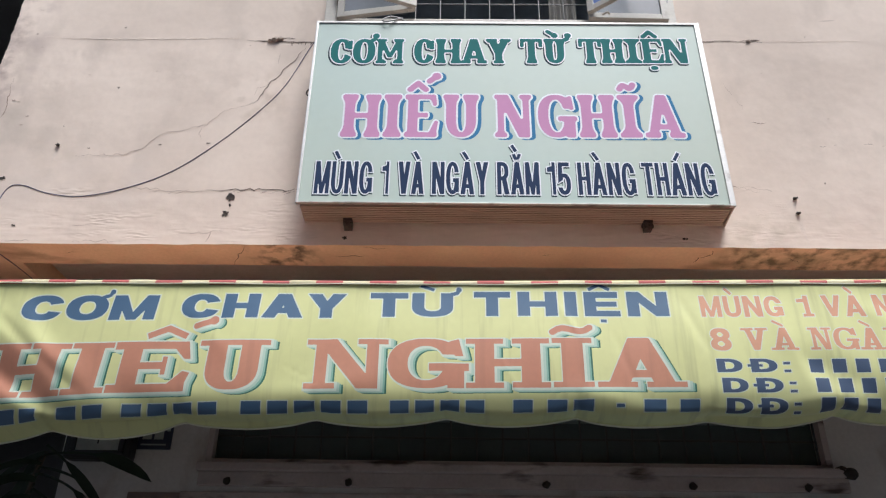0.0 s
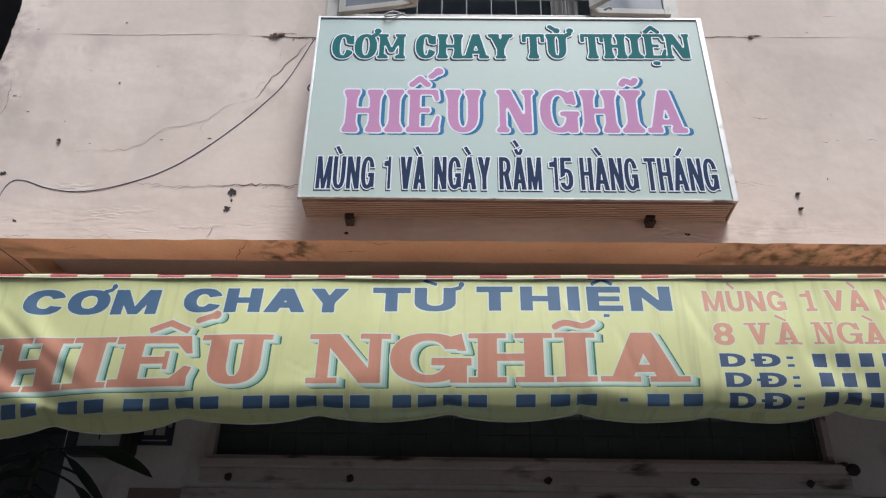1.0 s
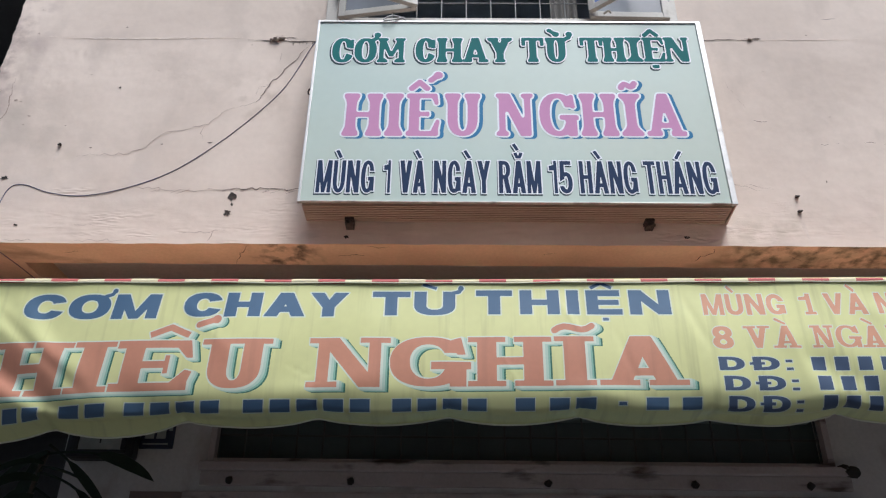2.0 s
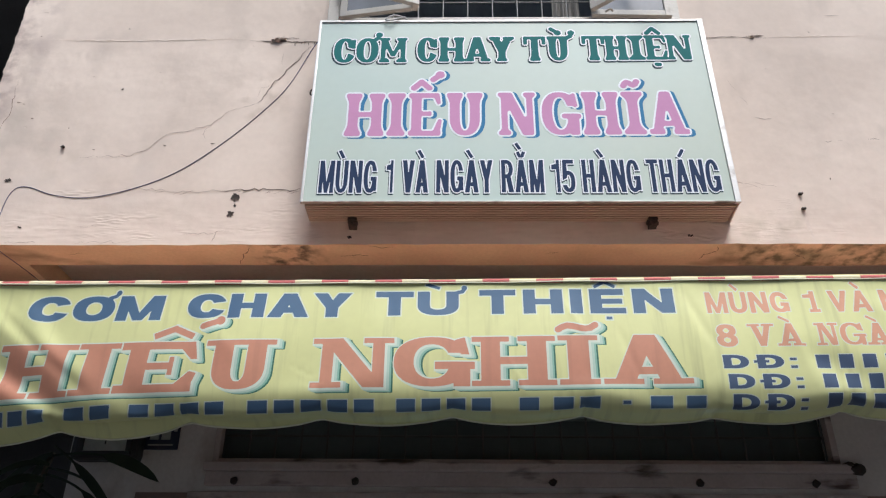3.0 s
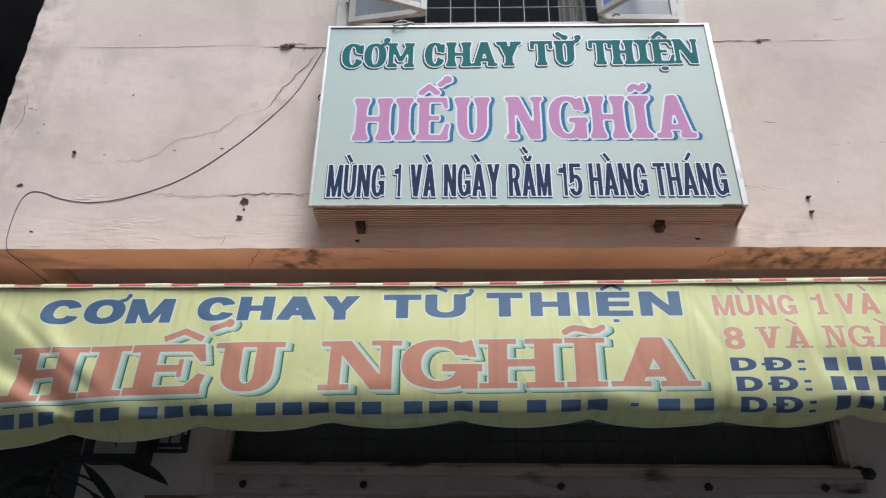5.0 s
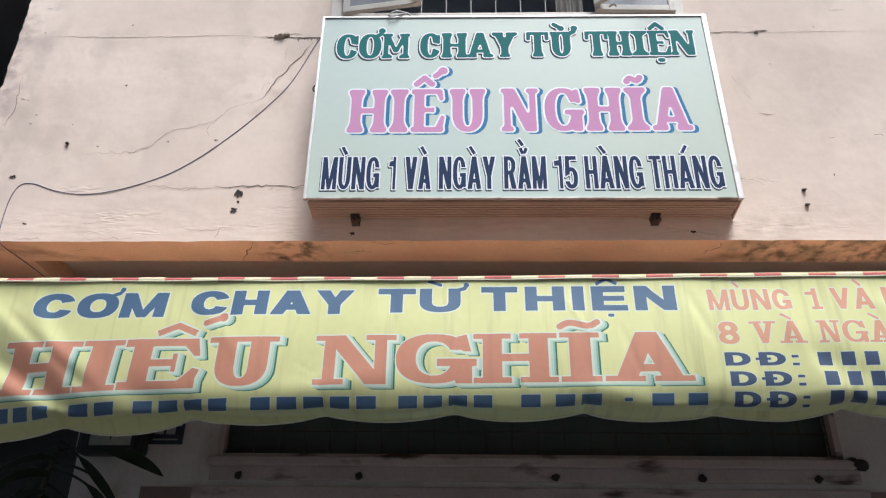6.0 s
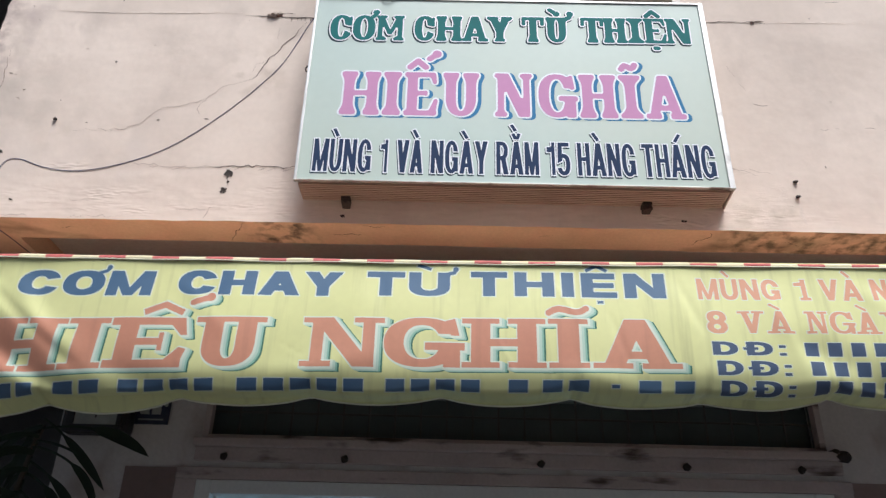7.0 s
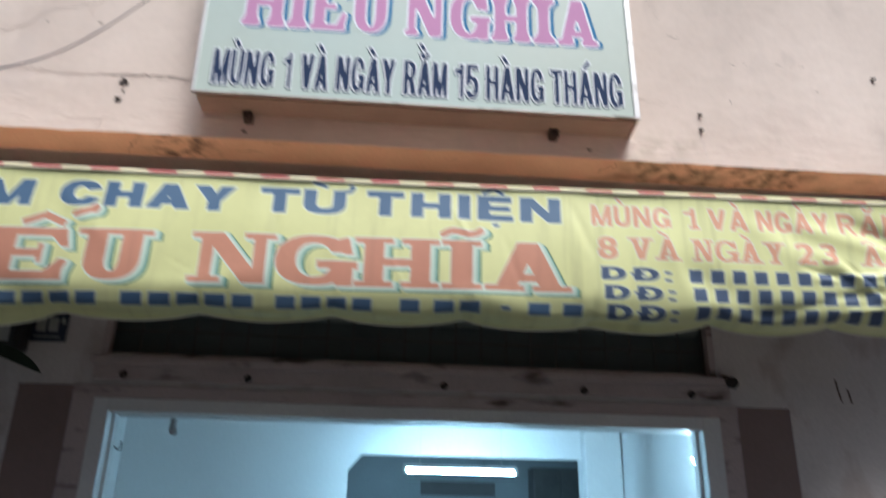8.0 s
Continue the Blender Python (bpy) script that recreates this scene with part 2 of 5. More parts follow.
def thing(name, label, category, at=(0, 0, 0), group=""):
    ob = new(name)
    ob.empty_display_size = 0.05
    ob.location = at
    return tagged(ob, label, category, group)


def settle(ob, parent):
    """Hangs ob under parent and keeps it where it is in the world."""
    ob.parent = parent
    ob.matrix_parent_inverse = Matrix.Translation(parent.location).inverted()
    return ob


def setting(name, bm, mat, label, smooth=False):
    return tagged(part(name, bm, mat, None, "", smooth), label, name.split("_")[0], "", "structure")


def block(bm, x0, x1, y0, y1, z0, z1, bevel=0.0):
    m = Matrix.Translation(((x0 + x1) / 2, (y0 + y1) / 2, (z0 + z1) / 2)) @ Matrix.Diagonal((x1 - x0, y1 - y0, z1 - z0, 1))
    made = bmesh.ops.create_cube(bm, size=1, matrix=m)
    if bevel:
        edges = list({e for v in made["verts"] for e in v.link_edges})
        bmesh.ops.bevel(bm, geom=edges, offset=bevel, segments=2, profile=0.6, affect="EDGES")
    return bm


def blocks(*rows, bevel=0.0):
    bm = bmesh.new()
    for r in rows:
        block(bm, *r, bevel=bevel)
    return bm


def rod(bm, a, b, r, sides=10):
    a, b = Vector(a), Vector(b)
    d = b - a
    m = Matrix.Translation((a + b) / 2) @ d.to_track_quat("Z", "Y").to_matrix().to_4x4()
    bmesh.ops.create_cone(bm, cap_ends=True, segments=sides, radius1=r, radius2=r, depth=d.length, matrix=m)
    return bm


def tube(points, r, sides=8, steps=6):
    """A round tube along a smooth line through the points."""
    pts = [Vector(p) for p in points]
    line = []
    for i in range(len(pts) - 1):
        p0, p1, p2, p3 = pts[max(i - 1, 0)], pts[i], pts[i + 1], pts[min(i + 2, len(pts) - 1)]
        for k in range(steps):
            t = k / steps
            line.append(0.5 * (2 * p1 + (p2 - p0) * t + (2 * p0 - 5 * p1 + 4 * p2 - p3) * t * t + (3 * p1 - p0 - 3 * p2 + p3) * t ** 3))
    line.append(pts[-1])
    bm = bmesh.new()
    rings = []
    for i, p in enumerate(line):
        along = (line[min(i + 1, len(line) - 1)] - line[max(i - 1, 0)]).normalized()
        side = along.cross(Vector((0, 1, 0.01))).normalized()
        up = along.cross(side)
        rings.append([bm.verts.new(p + r * (math.cos(a) * side + math.sin(a) * up)) for a in (math.tau * k / sides for k in range(sides))])
    for a, b in zip(rings, rings[1:]):
        for k in range(sides):
            bm.faces.new((a[k], a[(k + 1) % sides], b[(k + 1) % sides], b[k]))
    bm.faces.new(rings[0])
    bm.faces.new(rings[-1])
    return bm


def lump(bm, at, size, seed, squash=(1, 1, 1), rough=0.35):
    made = bmesh.ops.create_icosphere(bm, subdivisions=2, radius=1)
    for v in made["verts"]:
        k = 1 + rough * noise.noise(v.co * 1.7 + Vector((seed * 3.1, seed, 0)))
        v.co = Vector(at) + Vector((v.co.x * squash[0], v.co.y * squash[1], v.co.z * squash[2])) * size * k
    return bm


# ---- lettering: the built-in font, made bolder, with marks, and heavy capitals ----
PLAIN = {"Ơ": "O", "Ừ": "U", "Ù": "U", "Ệ": "E", "Ế": "E", "Ĩ": "I", "À": "A", "Ằ": "A", "Á": "A", "Â": "A", "Đ": "D"}
HAT, GRAVE, ACUTE = [(0.17, 1.09), (0.45, 1.28), (0.73, 1.09)], [(0.22, 1.30), (0.52, 1.10)], [(0.48, 1.10), (0.78, 1.30)]
# Strokes of the marks, in widths and heights of the capital's box.
MARKS = {
    "Ơ": [[(0.80, 0.91), (0.96, 1.0), (1.0, 1.13)]], "Ừ": [[(0.92, 0.93), (1.10, 1.0), (1.14, 1.14)], [(0.22, 1.30), (0.52, 1.14)]], "Ù": [GRAVE], "À": [GRAVE], "Á": [ACUTE], "Â": [HAT],
    "Ệ": [HAT, [(0.45, -0.19), (0.57, -0.19)]], "Ế": [[(0.15, 1.125), (0.39, 1.275), (0.63, 1.125)], [(0.75, 1.33), (0.97, 1.45)]], "Ĩ": [[(0.03, 1.13), (0.14, 1.185), (0.27, 1.215), (0.42, 1.20), (0.57, 1.165), (0.72, 1.145), (0.85, 1.165), (0.98, 1.23)]],
    "Ằ": [[(0.28, 1.24), (0.40, 1.12), (0.60, 1.12), (0.72, 1.24)], [(0.18, 1.52), (0.44, 1.36)]], "Đ": [[(-0.10, 0.5), (0.42, 0.5)]], "1": [[(-0.75, 0.74), (0.1, 0.93)]],
}


def outline(char, kept={}):
    """The edges round a character of the built-in font, as an array of x, y, x, y."""
    if char not in kept:
        c = bpy.data.curves.new("text", "FONT")
        c.body, c.resolution_u = char, 5
        ob = bpy.data.objects.new("text", c)
        scene.collection.objects.link(ob)
        deps = bpy.context.evaluated_depsgraph_get()
        deps.update()
        bm = bmesh.new()
        me = bpy.data.meshes.new_from_object(ob.evaluated_get(deps))
        bm.from_mesh(me)
        bmesh.ops.remove_doubles(bm, verts=bm.verts, dist=1e-5)
        kept[char] = np.array([[*e.verts[0].co.xy, *e.verts[1].co.xy] for e in bm.edges if len(e.link_faces) == 1])
        bm.free()
        bpy.data.objects.remove(ob)
        bpy.data.curves.remove(c)
        bpy.data.meshes.remove(me)
    return kept[char]


def to_segment(px, pz, a, b):
    """Distances of points from the stretch between a and b."""
    dx, dz = b[0] - a[0], b[1] - a[1]
    t = np.clip(((px - a[0]) * dx + (pz - a[1]) * dz) / max(dx * dx + dz * dz, 1e-12), 0, 1)
    return np.hypot(px - a[0] - t * dx, pz - a[1] - t * dz)


class Glyph:
    """A letter as a field of distances to its edge (below zero inside), between x0 and x1, the capital from z0 to z1."""

    def __init__(self, char, x0, x1, z0, z1, weight, mark=0.055, fine=100):
        w, h = x1 - x0, z1 - z0
        self.step, pad = h / fine, 0.14 * h
        self.x, self.z = x0 - pad - 0.15 * w, z0 - pad - 0.2 * h
        nx, nz = int((w * 1.42 + 2 * pad) / self.step) + 2, int((h * 1.8 + 2 * pad) / self.step) + 2
        px, pz = np.meshgrid(self.x + self.step * np.arange(nx), self.z + self.step * np.arange(nz))
        wx, wz = weight if isinstance(weight, tuple) else (weight, weight)
        base = PLAIN.get(char, char)
        if base == "|":
            self.field = np.maximum(np.abs(px - (x0 + x1) / 2) - w / 2, np.abs(pz - (z0 + z1) / 2) - h / 2)
            return
        seg = outline(base).copy()
        a, b = seg[:, 0::2].min(), seg[:, 0::2].max()
        top = seg[:, 1::2].max() if base in ":-." else 0.682
        seg[:, 0::2] = x0 + wx + (seg[:, 0::2] - a) * (w - 2 * wx) / (b - a)
        seg[:, 1::2] = z0 + wz + seg[:, 1::2] * (h - 2 * wz) / top
        d = np.full(px.shape, 1e3)
        inside = np.zeros(px.shape, bool)
        for ax, az, bx, bz in seg:
            d = np.minimum(d, to_segment(px, pz, (ax, az), (bx, bz)))
            if az != bz:
                inside ^= ((az > pz) != (bz > pz)) & (px < ax + (pz - az) * (bx - ax) / (bz - az))
        d = np.where(inside, -d, d)
        if isinstance(weight, tuple):
            for axis, grow in ((1, wx), (0, wz)):
                n = max(1, round(grow / self.step))
                wide = np.pad(d, [(n, n) if a == axis else (0, 0) for a in (0, 1)], mode="edge")
                size = d.shape[axis]
                d = np.min([np.take(wide, np.arange(k, k + size), axis) for k in range(2 * n + 1)], 0)
        else:
            d = d - weight
        for line in MARKS.get(char, ()):
            line = [(x0 + u * w, z0 + v * h) for u, v in line]
            for n, (p, q) in enumerate(zip(line, line[1:])):
                d = np.minimum(d, to_segment(px, pz, p, q) - mark * h)
            if char in "ƠỪ" and line[0][1] < z0 + h or (char == "Ế" and len(line) == 2):
                d = np.minimum(d, np.hypot(px - line[-1][0], pz - line[-1][1]) - mark * h * 1.35)
        self.field = d

    def value(self, x, z):
        """The distance at points in the plane; far outside it is large."""
        i, k = (x - self.x) / self.step, (z - self.z) / self.step
        nz, nx = self.field.shape
        ok = (i >= 0) & (k >= 0) & (i < nx - 1) & (k < nz - 1)
        i0, k0 = np.clip(i.astype(int), 0, nx - 2), np.clip(k.astype(int), 0, nz - 2)
        u, v, f = i - i0, k - k0, self.field
        d = (f[k0, i0] * (1 - u) + f[k0, i0 + 1] * u) * (1 - v) + (f[k0 + 1, i0] * (1 - u) + f[k0 + 1, i0 + 1] * u) * v
        return np.where(ok, d, 1e3)

    def loops(self, level):
        """The closed lines at which the field has the level, thinned where they run straight."""
        f = self.field - level
        f = np.where(np.abs(f) < 1e-9, 1e-9, f)
        nz, nx = f.shape
        sign_ = f < 0
        busy = np.argwhere((sign_[:-1, :-1] != sign_[1:, :-1]) | (sign_[:-1, :-1] != sign_[:-1, 1:]) | (sign_[:-1, :-1] != sign_[1:, 1:]))
        follow = {}

        def cross(k, i, kk, ii):
            t = f[k, i] / (f[k, i] - f[kk, ii])
            return (self.x + self.step * (i + (ii - i) * t), self.z + self.step * (k + (kk - k) * t))

        where = {}
        for k, i in busy:
            ring = [(k, i), (k, i + 1), (k + 1, i + 1), (k + 1, i)]
            ins, outs = [], []
            for n in range(4):
                p, q = ring[n], ring[(n + 1) % 4]
                if sign_[p] != sign_[q]:
                    key = (min(p, q), max(p, q))
                    where[key] = cross(*key[0], *key[1])
                    (outs if sign_[p] else ins).append(key)
            for a, b in zip(ins, outs):
                follow[b] = a
        made = []
        while follow:
            start, at = follow.popitem()
            line = [start]
            while at != start and at in follow:
                line.append(at)
                at = follow.pop(at)
            pts = [where[key] for key in line]
            if len(pts) > 6:
                made.append(thin(pts, 0.10 * self.step + 0.00012))
        return made


def thin(pts, slack):
    """Fewer points for the same closed line."""
    def run(lo, hi):
        if hi <= lo + 1:
            return [lo]
        a, b = pts[lo], pts[hi % len(pts)]
        far = [math.hypot(p[0] - a[0], p[1] - a[1]) if a == b else abs((b[0] - a[0]) * (p[1] - a[1]) - (b[1] - a[1]) * (p[0] - a[0])) / math.hypot(b[0] - a[0], b[1] - a[1])
               for p in pts[lo + 1:hi]]
        m = far.index(max(far))
        if far[m] < slack:
            return [lo]
        return run(lo, lo + 1 + m) + run(lo + 1 + m, hi)
    half = len(pts) // 2
    return [pts[n] for n in run(0, half) + run(half, len(pts))]


def spaced(word, x0, x1, z0, z1, weight, gap=0.10, **more):
    """The letters of a word, set in the font's own proportions between x0 and x1."""
    wide = [float(np.ptp(outline(PLAIN.get(c, c))[:, 0::2])) + (0.05 if PLAIN.get(c, c) == "I" else 0.03) for c in word]
    k = (x1 - x0) / (sum(wide) + gap * (len(word) - 1))
    out, x = [], x0
    for c, w in zip(word, wide):
        out.append(Glyph(c, x, x + w * k, z0, z1, (min(weight[0], 0.40 * w * k), weight[1]), **more))
        x += (w + gap) * k
    return out


def loop_field(px, pz, pts):
    """Distances to a closed line, below zero inside it."""
    d, inside = np.full(px.shape, 1e3), np.zeros(px.shape, bool)
    for (ax, az), (bx, bz) in zip(pts, pts[1:] + pts[:1]):
        d = np.minimum(d, to_segment(px, pz, (ax, az), (bx, bz)))
        if az != bz:
            inside ^= ((az > pz) != (bz > pz)) & (px < ax + (pz - az) * (bx - ax) / (bz - az))
    return np.where(inside, -d, d)


def bow(cx, cz, rx, rz, a0, a1, n=2.3, steps=20):
    """A stretch of a squarish ellipse, from one angle to another in degrees."""
    out = []
    for k in range(steps + 1):
        a = radians(a0 + (a1 - a0) * k / steps)
        c, s = math.cos(a), math.sin(a)
        out.append((cx + rx * math.copysign(abs(c) ** (2 / n), c), cz + rz * math.copysign(abs(s) ** (2 / n), s)))
    return out


def true_distance(field, step):
    """The field's zero line kept, its values made true distances again."""
    f = np.where(np.abs(field) < 1e-9, 1e-9, field)
    spots = []
    for axis in (0, 1):
        a, b = (f[:-1], f[1:]) if axis == 0 else (f[:, :-1], f[:, 1:])
        k, i = np.nonzero((a < 0) != (b < 0))
        t = a[k, i] / (a[k, i] - b[k, i])
        spots.append(np.stack((i + t * (axis == 1), k + t * (axis == 0)), 1))
    spots = np.concatenate(spots).astype(np.float32)
    kk, ii = np.indices(f.shape, dtype=np.float32)
    far = np.concatenate([np.sqrt(((kx[:, None] - spots[:, 0]) ** 2 + (kz[:, None] - spots[:, 1]) ** 2).min(1)) for kx, kz in zip(ii, kk)])
    return np.where(f < 0, -1, 1) * far.reshape(f.shape) * step


def rounded(field, step, hollow, corner):
    """The shape with its inner corners filled to one radius and its outer ones rounded to another."""
    d = true_distance(true_distance(field, step) - hollow, step) + hollow
    return true_distance(true_distance(d, step) + corner, step) - corner


BOLD_WIDTH = {"I": 0.0, "M": 1.22, "T": 0.92, "E": 0.90, "N": 1.04, "O": 1.10, "C": 1.06, "G": 1.08, "A": 1.14, "V": 1.10, "Y": 1.08, "1": 0.52, "5": 0.86, "R": 1.04, "D": 1.04}


class Bold(Glyph):
    """A heavy capital drawn with stems and bars of given widths; with slabs it has square serifs that overhang its stems."""

    def __init__(self, char, x0, x1, z0, z1, stem, bar, slab=0.0, over=0.0, mark=0.06, fine=100, mark_dx=0.0, soft=0.0):
        w, h = x1 - x0, z1 - z0
        self.step, pad = h / fine, 0.14 * h
        self.x, self.z = x0 - pad - 0.15 * w, z0 - pad - 0.2 * h
        nx, nz = int((w * 1.42 + 2 * pad) / self.step) + 2, int((h * 1.8 + 2 * pad) / self.step) + 2
        px, pz = np.meshgrid(self.x - x0 + self.step * np.arange(nx), self.z - z0 + self.step * np.arange(nz))
        base = PLAIN.get(char, char)
        s, b, o, t = min(stem, 0.40 * w) if base != "I" else w - 2 * over, bar, over, slab
        loop = functools.partial(loop_field, px, pz)

        def box(ax, az, bx, bz):
            return np.maximum(np.abs(px - (ax + bx) / 2) - abs(bx - ax) / 2, np.abs(pz - (az + bz) / 2) - abs(bz - az) / 2)

        def both(*parts):
            return functools.reduce(np.minimum, parts)

        def feet(*spots):
            """Slabs under or over stems: (middle, half, upper or lower)."""
            if soft:
                made = []
                for c, half, upper in spots:
                    rise = (0.16 if base in "AMYVN" else 0.30) * h
                    side = [(half - o + o * (1 - k / 8) ** 2.2, t * 0.7 + (rise - t * 0.7) * k / 8) for k in range(9)]
                    flare = [(c + half, 0)] + [(c + x, z) for x, z in side] + [(c - x, z) for x, z in side[::-1]] + [(c - half, 0)]
                    made.append(loop([(x, h - z if upper else z) for x, z in flare]))
                return made
            return [box(c - half, h - t, c + half, h) if upper else box(c - half, 0, c + half, t) for c, half, upper in spots] if t else []

        def ring(bx, bz, tall, full=w):
            return np.maximum(loop(bow(bx + (full - bx) / 2, bz + tall / 2, (full - bx) / 2, tall / 2, 0, 360, 2.3, 44)[:-1]),
                              -loop(bow(bx + (full - bx) / 2, bz + tall / 2, (full - bx) / 2 - s * 1.04, tall / 2 - b * 1.02, 0, 360, 2.2, 44)[:-1]))

        half = s / 2 + o
        if base == "H":
            d = both(box(o, 0, o + s, h), box(w - o - s, 0, w - o, h), box(o, 0.5 * h - b / 2, w - o, 0.5 * h + b / 2), *feet(*[(c, half, u) for c in (half, w - half) for u in (0, 1)]))
        elif base == "I":
            d = both(box(o, 0, w - o, h), *feet((w / 2, w / 2, 0), (w / 2, w / 2, 1)))
        elif base == "T":
            d = both(box(0, h - b, w, h), box((w - s) / 2, 0, (w + s) / 2, h), *feet((w / 2, half, 0)))
            if t:
                d = both(d, box(0, 0.66 * h, t, h), box(w - t, 0.66 * h, w, h))
        elif base == "E":
            d = both(box(o, 0, o + s, h), box(0 if t else o, 0, w, b), box(0 if t else o, h - b, w * 0.96, h), box(o, 0.51 * h - b * 0.45, w * (0.72 if t else 0.92), 0.51 * h + b * 0.45))
            if t:
                d = both(d, loop([(w * 0.80, h - b), (w * 0.96, h), (w * 1.02, 0.64 * h), (w * 0.94, 0.64 * h)]), loop([(w * 0.76, b * 0.9), (w * 0.94, 0.40 * h), (w * 1.04, 0.36 * h), (w * 0.96, 0)]),
                         box(w * 0.66, 0.33 * h, w * 0.72, 0.69 * h))
        elif base == "N":
            thin_ = s * (0.62 if t else 1.0)
            d = both(box(o, 0, o + thin_, h), box(w - o - thin_, 0, w - o, h), loop([(o, h), (o + s * 1.08, h), (w - o, 0), (w - o - s * 1.08, 0)]),
                     *feet((o + thin_ / 2, thin_ / 2 + o, 0), (o + thin_ / 2, thin_ / 2 + o, 1), (w - o - thin_ / 2, thin_ / 2 + o, 1)))
        elif base == "M":
            v = s * (0.66 if soft else 0.92)
            dip = 0.24 * h if soft else 0
            d = both(box(o, 0, o + v, h), box(w - o - v, 0, w - o, h), loop([(o, h), (o + v * 1.12, h), (w / 2 + v * 0.42, dip), (w / 2 - v * 0.42, dip)]),
                     loop([(w - o, h), (w - o - v * 1.12, h), (w / 2 - v * 0.42, dip), (w / 2 + v * 0.42, dip)]), *feet((half, half, 0), (w - half, half, 0), (half, half, 1), (w - half, half, 1)))
        elif base in "AV":
            foot, tip = s * (0.92 if soft else 1.10), s * (0.50 if soft else 0.55)
            lean_ = w / 2 - tip - o
            peak = (w / 2 - foot - o) / lean_

            def edge(f):
                return o + foot + lean_ * f
            up = 1 if base == "A" else -1

            def shape(pts):
                return loop([(x, z * h if up > 0 else h - z * h) for x, z in pts])
            d = np.maximum(shape([(o, 0), (w / 2 - tip, 1), (w / 2 + tip, 1), (w - o, 0)]), -shape([(edge(-0.1), -0.1), (edge(peak), peak), (w - edge(-0.1), -0.1)]))
            if base == "A":
                low = 0.19 * h
                d = both(d, loop([(edge(low / h) - s * 0.3, low), (w - edge(low / h) + s * 0.3, low), (w - edge((low + b) / h) + s * 0.3, low + b), (edge((low + b) / h) - s * 0.3, low + b)]))
            d = both(d, *feet((o + foot / 2, foot / 2 + o, up < 0), (w - o - foot / 2, foot / 2 + o, up < 0))) if not soft else both(d, box(0, 0, foot + 2 * o, t), box(w - foot - 2 * o, 0, w, t))
        elif base == "Y":
            d = both(box((w - s) / 2, 0, (w + s) / 2, 0.45 * h), loop([(o, h), (o + s * 1.15, h), (w / 2 + s / 2, 0.38 * h), (w / 2 - s / 2, 0.38 * h)]),
                     loop([(w - o, h), (w - o - s * 1.15, h), (w / 2 - s / 2, 0.38 * h), (w / 2 + s / 2, 0.38 * h)]),
                     *feet((w / 2, half, 0), (o + s * 0.57, s * 0.57 + o, 1), (w - o - s * 0.57, s * 0.57 + o, 1)))
        elif base == "U":
            r = 0.42 * h
            d = np.maximum(loop([(o, h)] + bow(w / 2, r, w / 2 - o, r, 180, 360) + [(w - o, h)]),
                           -loop([(o + s, h * 1.2)] + bow(w / 2, r, w / 2 - o - s, r - b, 180, 360) + [(w - o - s, h * 1.2)]))
            d = both(d, *feet((half, half, 1), (w - half, half, 1)))
        elif base == "O":
            d = ring(0, 0, h)
        elif base == "C":
            mouth = [(0.48 * w, 0.46 * h), (0.78 * w, 0.34 * h), (1.2 * w, 0.20 * h), (1.2 * w, 0.60 * h), (0.48 * w, 0.60 * h)] if soft else [(0.5 * w, 0.40 * h), (1.2 * w, 0.27 * h), (1.2 * w, 0.73 * h), (0.5 * w, 0.60 * h)]
            d = np.maximum(ring(0, 0, h), -loop(mouth))
            if soft:
                d = both(d, loop([(w * 0.80, 0.57 * h), (w * 0.98, 0.57 * h), (w * 0.98, 0.99 * h), (w * 0.86, 0.92 * h)]))
        elif base == "G":
            d = both(np.maximum(ring(0, 0, h), -box(0.54 * w, 0.42 * h, 1.2 * w, 0.67 * h)), box(0.54 * w, 0.49 * h - b, w, 0.49 * h), box(w - s * 0.86, 0.06 * h if not t else 0.0, w, 0.48 * h))
            if t:
                d = both(d, loop([(w * 0.80, 0.94 * h), (w * 0.93, h), (w * 0.99, 0.64 * h), (w * 0.88, 0.64 * h)]), box(w * 0.55, 0.49 * h - b, w * 1.06, 0.49 * h))
        elif base == "D":
            r = 0.62 * w
            d = np.maximum(loop([(0, 0)] + bow(w - r, h / 2, r, h / 2, -90, 90) + [(0, h)]), -loop([(s, b)] + bow(w - r, h / 2, r - s, h / 2 - b, -90, 90) + [(s, h - b)]))
        elif base == "R":
            r, m = 0.55 * w, 0.43 * h
            k = (h - m) / 2
            d = np.maximum(loop([(o, m)] + bow(w * 0.96 - r, m + k, r, k, -90, 90) + [(o, h)]), -loop([(o + s, m + b)] + bow(w * 0.96 - r, m + k, r - s, k - b, -90, 90) + [(o + s, h - b)]))
            d = both(d, box(o, 0, o + s, h), loop([(w * 0.36, 0.5 * h), (w * 0.36 + s * 1.15, 0.5 * h), (w, 0), (w - s * 1.2, 0)]), *feet((half, half, 0), (half, half, 1)))
        elif base == "1":
            d = both(box(w - s, 0, w, h), loop([(0, 0.70 * h), (0, 0.84 * h), (w - s * 0.9, 0.88 * h), (w - s * 0.6, h), (w - s * 0.1, h), (w - s * 0.5, 0.70 * h)]), *feet((w - s / 2, s * 1.15, 0)))
        elif base == "5":
            d = both(np.maximum(ring(0, 0, 0.65 * h), -loop([(-0.2 * w, 0.22 * h), (0.48 * w, 0.22 * h), (0.48 * w, 0.40 * h), (-0.2 * w, 0.50 * h)])), box(0.10 * w, h - b, 0.94 * w, h),
                     loop([(0.04 * w, 0.36 * h), (0.40 * w, 0.44 * h), (0.40 * w, h), (0.10 * w, h)]))
        else:
            d = ring(0, 0, h)
        if soft:
            d = rounded(d, self.step, 0.028 * h, soft * h)
